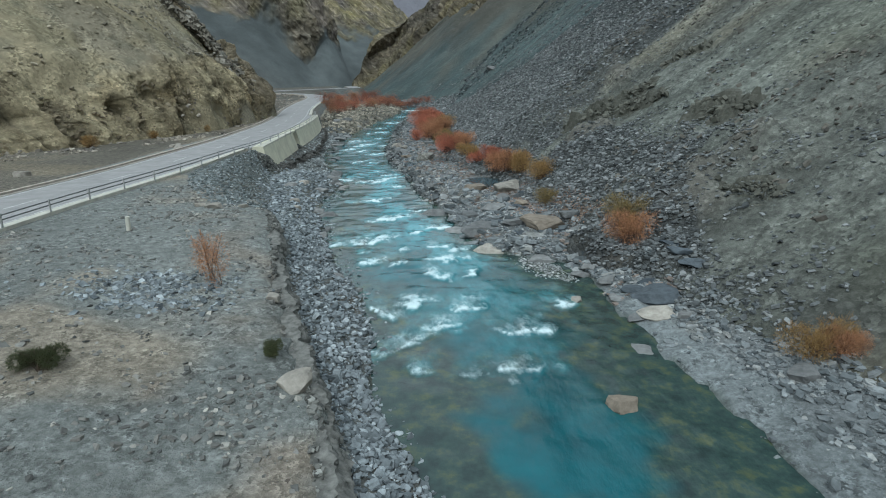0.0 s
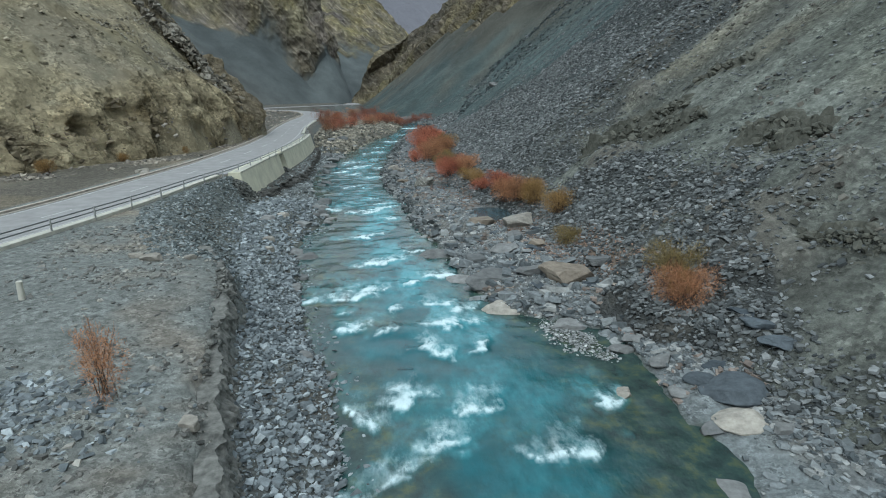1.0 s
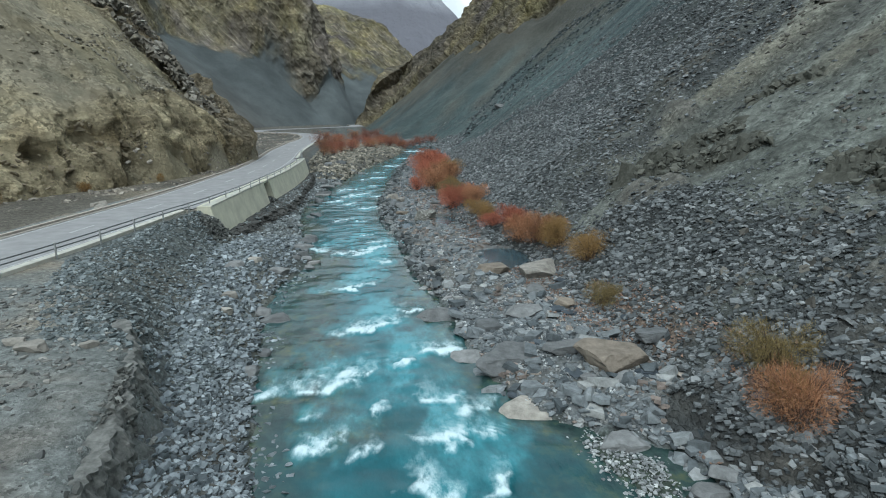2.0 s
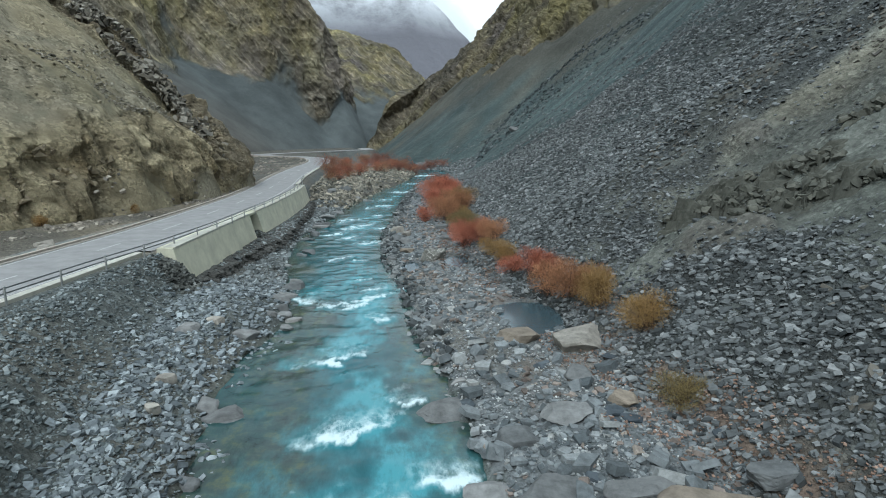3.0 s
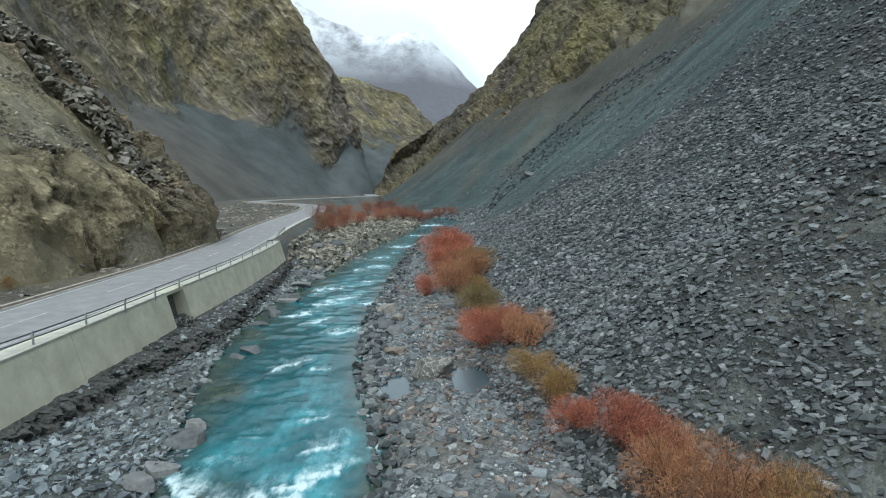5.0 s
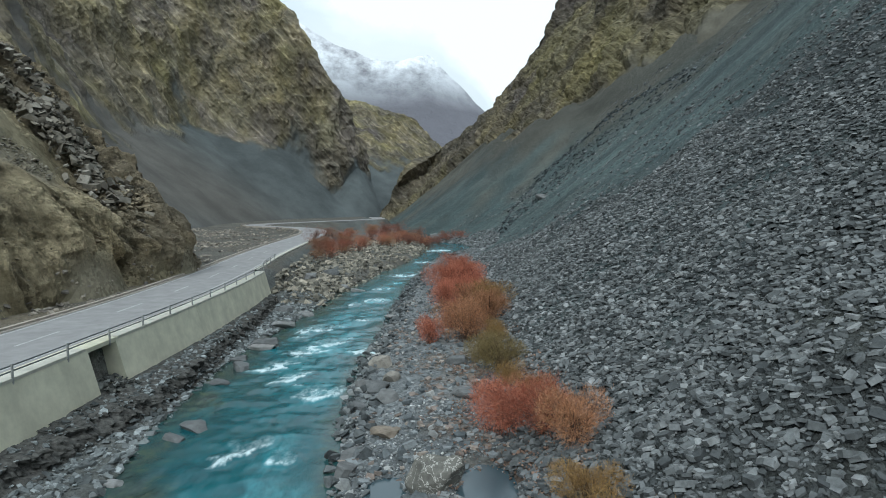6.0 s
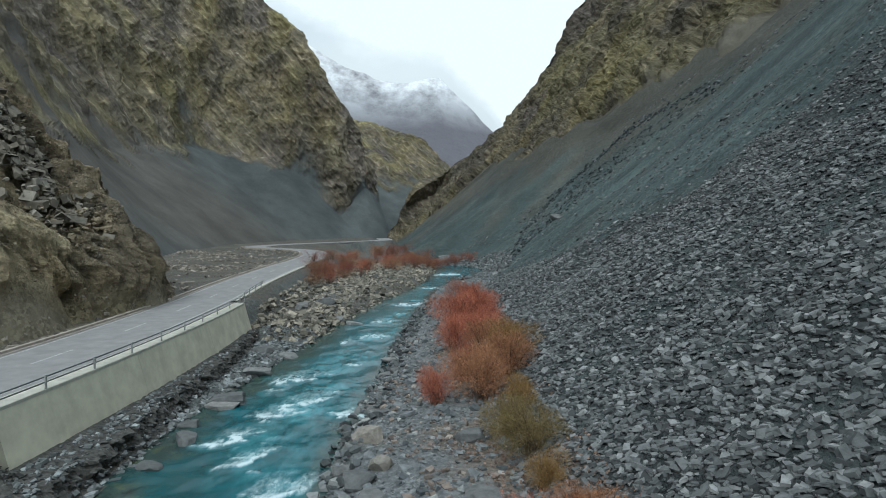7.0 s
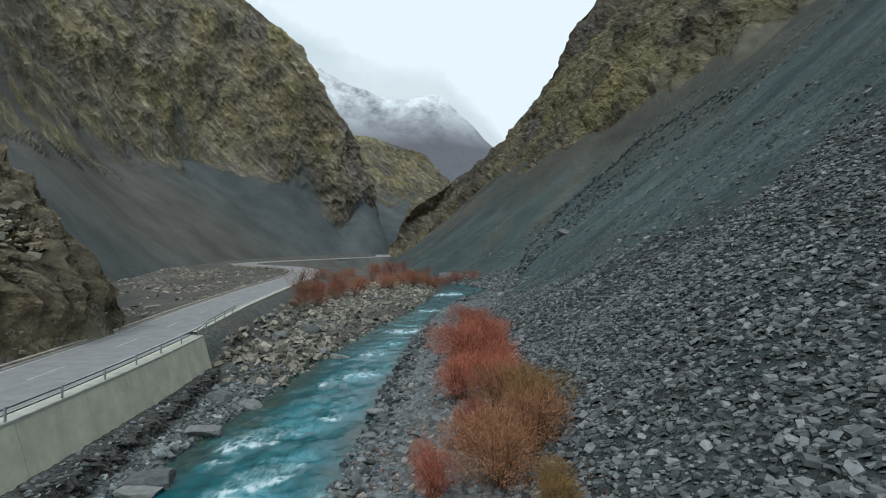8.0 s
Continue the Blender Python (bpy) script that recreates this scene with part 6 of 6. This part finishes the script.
# ---- bushes ----
def twig_material(name, a, b, c):
    m, n, l, p = nodes(name)
    g = n.new("ShaderNodeNewGeometry")
    col = ramp(n, l, g.outputs["Random Per Island"], (0.0, a), (0.5, b), (1.0, c))
    o = n.new("ShaderNodeObjectInfo")
    col = mix(n, l, 1.0, col, ramp(n, l, o.outputs["Random"], (0.0, 0.8), (1.0, 1.2)), "MULTIPLY")
    l.new(col, p.inputs["Base Color"])
    p.inputs["Roughness"].default_value, p.inputs["Specular IOR Level"].default_value = 0.8, 0.15
    return m


M_STEM = simple("dark_stem", (.09, .06, .045), 0.9, 0.3, 6)
TWIGS = {"red": twig_material("red_twigs", (.18, .06, .044), (.44, .14, .085), (.55, .24, .155)),
         "rust": twig_material("rust_twigs", (.16, .078, .05), (.38, .185, .095), (.5, .275, .155)),
         "russet": twig_material("russet_twigs", (.12, .05, .038), (.27, .1, .068), (.36, .155, .105)),
         "brown": twig_material("brown_twigs", (.18, .11, .05), (.3, .185, .07), (.38, .25, .11)),
         "olive": twig_material("olive_twigs", (.13, .1, .05), (.25, .19, .08), (.34, .265, .13)),
         "green": twig_material("dark_green_twigs", (.045, .055, .028), (.075, .088, .04), (.11, .12, .06))}
BUSH_LABEL = {"red": "leafless red-orange shrub on the stony bank", "rust": "rust-orange leafless shrub on the stony bank", "russet": "dense dark russet leafless shrub on the boulder bank", "brown": "brown dry shrub among the stones",
              "olive": "olive-yellow dry shrub among the stones", "green": "low dark green cushion shrub on the terrace"}


def blades(start, direction, length, width, r):
    """Thin tapering slivers, one triangle each."""
    d = direction / np.linalg.norm(direction, axis=1)[:, None]
    side = np.cross(d, r.normal(0, 1, d.shape))
    side /= np.linalg.norm(side, axis=1)[:, None] + 1e-9
    v = np.stack([start - side * width[:, None] / 2, start + side * width[:, None] / 2, start + d * length[:, None]], 1)
    return v.reshape(-1, 3), np.arange(len(start) * 3).reshape(-1, 3)


def make_bush(kind, seed, height, radius, stems=60, twigs=10500):
    r = np.random.default_rng(seed)
    bush = new("bush")
    # lobes give the crown an uneven outline
    lobes = np.c_[r.normal(0, .45 * radius, 6), r.normal(0, .45 * radius, 6), r.uniform(.55, 1.0, 6) * height]
    which = r.integers(0, 6, stems)
    base = np.c_[r.normal(0, .16 * radius, (stems, 2)), np.zeros(stems)]
    tip = lobes[which] + r.normal(0, .28, (stems, 3)) * (radius, radius, .45 * height)
    tip[:, 2] = np.clip(tip[:, 2], .25 * height, 1.05 * height)
    bend = (base + tip) / 2 + np.c_[(tip - base)[:, :2] * -.18, .12 * height * np.ones(stems)]
    t = np.linspace(0, 1, 5)[None, :, None]
    line = base[:, None] * (1 - t) ** 2 + 2 * bend[:, None] * t * (1 - t) + tip[:, None] * t ** 2
    side = np.cross(tip - base, (0.3, 0.2, 1.0))
    side /= np.linalg.norm(side, axis=1)[:, None] + 1e-9
    w = np.linspace(.022, .006, 5)[None, :, None]
    V = np.stack([line - side[:, None] * w, line + side[:, None] * w], 2).reshape(stems * 10, 3)
    f = np.array([[s * 10 + 2 * k, s * 10 + 2 * k + 1, s * 10 + 2 * k + 3, s * 10 + 2 * k + 2] for s in range(stems) for k in range(4)])
    mesh_from("branchwork", V, f, M_STEM, False, parent=bush)
    # fine twigs fill rounded lobes, longer ones follow the stems
    k = twigs // 4
    s = r.integers(0, stems, k)
    q3 = r.uniform(.3, 1, (k, 1)) ** .7
    start = base[s] * (1 - q3) ** 2 + 2 * bend[s] * q3 * (1 - q3) + tip[s] * q3 ** 2 + r.normal(0, .05 * radius, (k, 3))
    way = (tip - base)[s] * .5 / height + r.normal(0, .45, (k, 3)) + (0, 0, .4)
    V1, f1 = blades(start, way, r.uniform(.18, .45, k) * (0.3 + 0.33 * radius), r.uniform(.009, .018, k), r)
    n2 = twigs - k
    s = r.integers(0, 6, n2)
    g = r.normal(0, 1, (n2, 3))
    g *= (r.uniform(.25, 1, n2) ** .5 / np.linalg.norm(g, axis=1))[:, None]
    mid = lobes[s] * (1, 1, .62)
    start = mid + g * (.55 * radius, .55 * radius, .42 * height)
    way = g + r.normal(0, .7, (n2, 3)) + (0, 0, .4)
    V2, f2 = blades(start, way, r.uniform(.1, .3, n2) * (0.3 + 0.33 * radius), r.uniform(.01, .021, n2), r)
    V, f = np.concatenate([V1, V2]), np.concatenate([f1, f2 + len(V1)])
    V[:, 2] = np.maximum(V[:, 2], 0.0)
    mesh_from("crown", V, f, TWIGS[kind], False, parent=bush)
    return tagged(bush, BUSH_LABEL[kind], "bush", "bushes")


FAR = {kind: make_bush(kind, 890 + i, 2.3, 1.9, 30, 2400) for i, kind in enumerate(("red", "rust", "russet"))}
far_used = set()
BASES = {}
for i, kind in enumerate(("red", "rust", "brown", "olive")):
    BASES[kind] = [make_bush(kind, 800 + 10 * i + j, 2.2, 1.6) for j in range(2)]
BAR_BUSHES = [('olive', 9.2, 50.5, 0.65), ('brown', 9.9, 57.3, 0.9), ('brown', 8.6, 62.8, 1.0), ('rust', 7.6, 65.2, 1.05), ('rust', 6.3, 67.4, 1.0), ('red', 5.6, 70.3, 0.95),
              ('red', 4.4, 72.4, 0.6), ('brown', 3.7, 75, 0.75), ('brown', 3.0, 78, 0.6), ('rust', 3.3, 82.3, 0.85), ('red', 2.2, 84.6, 1.0), ('red', 0.7, 86.8, 0.95),
              ('rust', 1.8, 88.6, 0.7), ('brown', 1.0, 93, 0.6), ('olive', 0.9, 97, 0.95), ('olive', -0.2, 100, 0.9), ('red', -4.6, 105.5, 0.6), ('brown', 0.4, 103.5, 0.8),
              ('rust', -1.7, 106.5, 1.05), ('rust', 0.2, 109.5, 1.05)]
UPPER_BUSHES = [('brown', 0.4, 113.5, 1.0), ('red', -3.0, 111.5, 0.95), ('rust', -1.3, 117, 1.1), ('red', -4.2, 121, 1.1), ('red', -2.4, 125.5, 1.15), ('red', -4.4, 129.5, 1.2),
                ('red', -2.0, 131, 1.2), ('red', -3.8, 136.5, 1.2), ('red', -2.0, 141.5, 1.25), ('red', -3.5, 146, 1.2), ('rust', 12.3, 36.6, 0.85), ('olive', 12.6, 39, 0.75),
                ('brown', 15.6, 22, 0.68), ('rust', 16.3, 21.4, 0.45), ('brown', 12.6, 37.4, 0.55), ('rust', -31.5, 166, 1.0), ('rust', -32.4, 171, 1.2), ('red', -31, 176, 1.2),
                ('red', -33.5, 182, 1.3), ('rust', -30.5, 186, 1.2)]
FAR_BUSHES = [('red', -33, 192, 1.3), ('red', -30, 199, 1.4), ('rust', -34, 203, 1.4), ('red', -36.5, 209, 1.4), ('red', -31.5, 212, 1.5), ('red', -27.5, 218, 1.4),
              ('rust', -33.5, 222, 1.5), ('red', -38, 224, 1.5), ('red', -24.5, 228, 1.4), ('red', -29, 232, 1.5), ('rust', -21, 236, 1.4), ('red', -25, 242, 1.5),
              ('red', -34, 238, 1.5), ('red', -18, 246, 1.4), ('rust', -29, 250, 1.6), ('red', -22, 254, 1.6), ('red', -18, 257, 1.5), ('brown', -43.5, 72, 0.6),
              ('brown', -40.5, 82, 0.5), ('brown', -37.5, 92, 0.5)]
rnd = random.Random(313)
for k in range(46):
    if k < 12:
        y = rnd.uniform(172, 208)
        x, z = -33.5 - .12 * (y - 172) + rnd.uniform(-1.8, 4), rnd.uniform(1.1, 1.5)
    elif k < 34:
        y = rnd.uniform(212, 258)
        x, z = -36 + .3 * (y - 212) + rnd.uniform(0, 17), rnd.uniform(1.2, 1.7)
    else:
        y = rnd.uniform(262, 300)
        x, z = -47 + rnd.uniform(0, 24), rnd.uniform(1.5, 2.0)
    FAR_BUSHES.append((("russet", "rust", "russet")[k % 3], x, y, z))
used = {k: 0 for k in TWIGS}
for kind, x, y, s in BAR_BUSHES + UPPER_BUSHES + FAR_BUSHES:
    s = s * (1.4 if 104 < y < 150 else 1.15 if y < 160 else 1.0)
    j = used[kind]
    used[kind] += 1
    z = float(floor_or_slope(x, y)) if x > -36 or y > 150 else max(float(floor_height(x, y)), 3.5)
    m = pose(x, y, z - 0.05, 0, 0, 137 * j) @ Matrix.Diagonal((s, s, s * (0.92 + 0.04 * (j % 5)), 1))
    if y > 160 and kind in FAR:
        used[kind] -= 1
        m = pose(x, y, z - 0.05, 0, 0, 137 * x) @ Matrix.Diagonal((s, s, s * (0.92 + 0.04 * (int(y) % 5)), 1))
        if kind in far_used:
            copy_thing(FAR[kind], m).scale = (s, s, s * (0.92 + 0.04 * (int(y) % 5)))
        else:
            FAR[kind].matrix_world = m
            far_used.add(kind)
    elif j < 2:
        BASES[kind][j].matrix_world = m
    else:
        copy_thing(BASES[kind][j % 2], m).scale = (s, s, s * (0.92 + 0.04 * (j % 5)))
cushion = make_bush("green", 850, .7, .5, 60, 8000)
cushion.matrix_world = pose(-12.6, 16.3, float(floor_height(-12.6, 16.3)))
copy_thing(cushion, pose(-6.1, 18.9, float(floor_height(-6.1, 18.9)), 0, 0, 80) @ Matrix.Diagonal((.6, .6, .75, 1)))
sparse = make_bush("rust", 860, 2.3, .9, 22, 3600)
sparse.matrix_world = pose(-10.5, 25.0, float(floor_height(-10.5, 25.0)) - .05)
tagged(sparse, "thin sparse rusty shrub standing on the terrace")
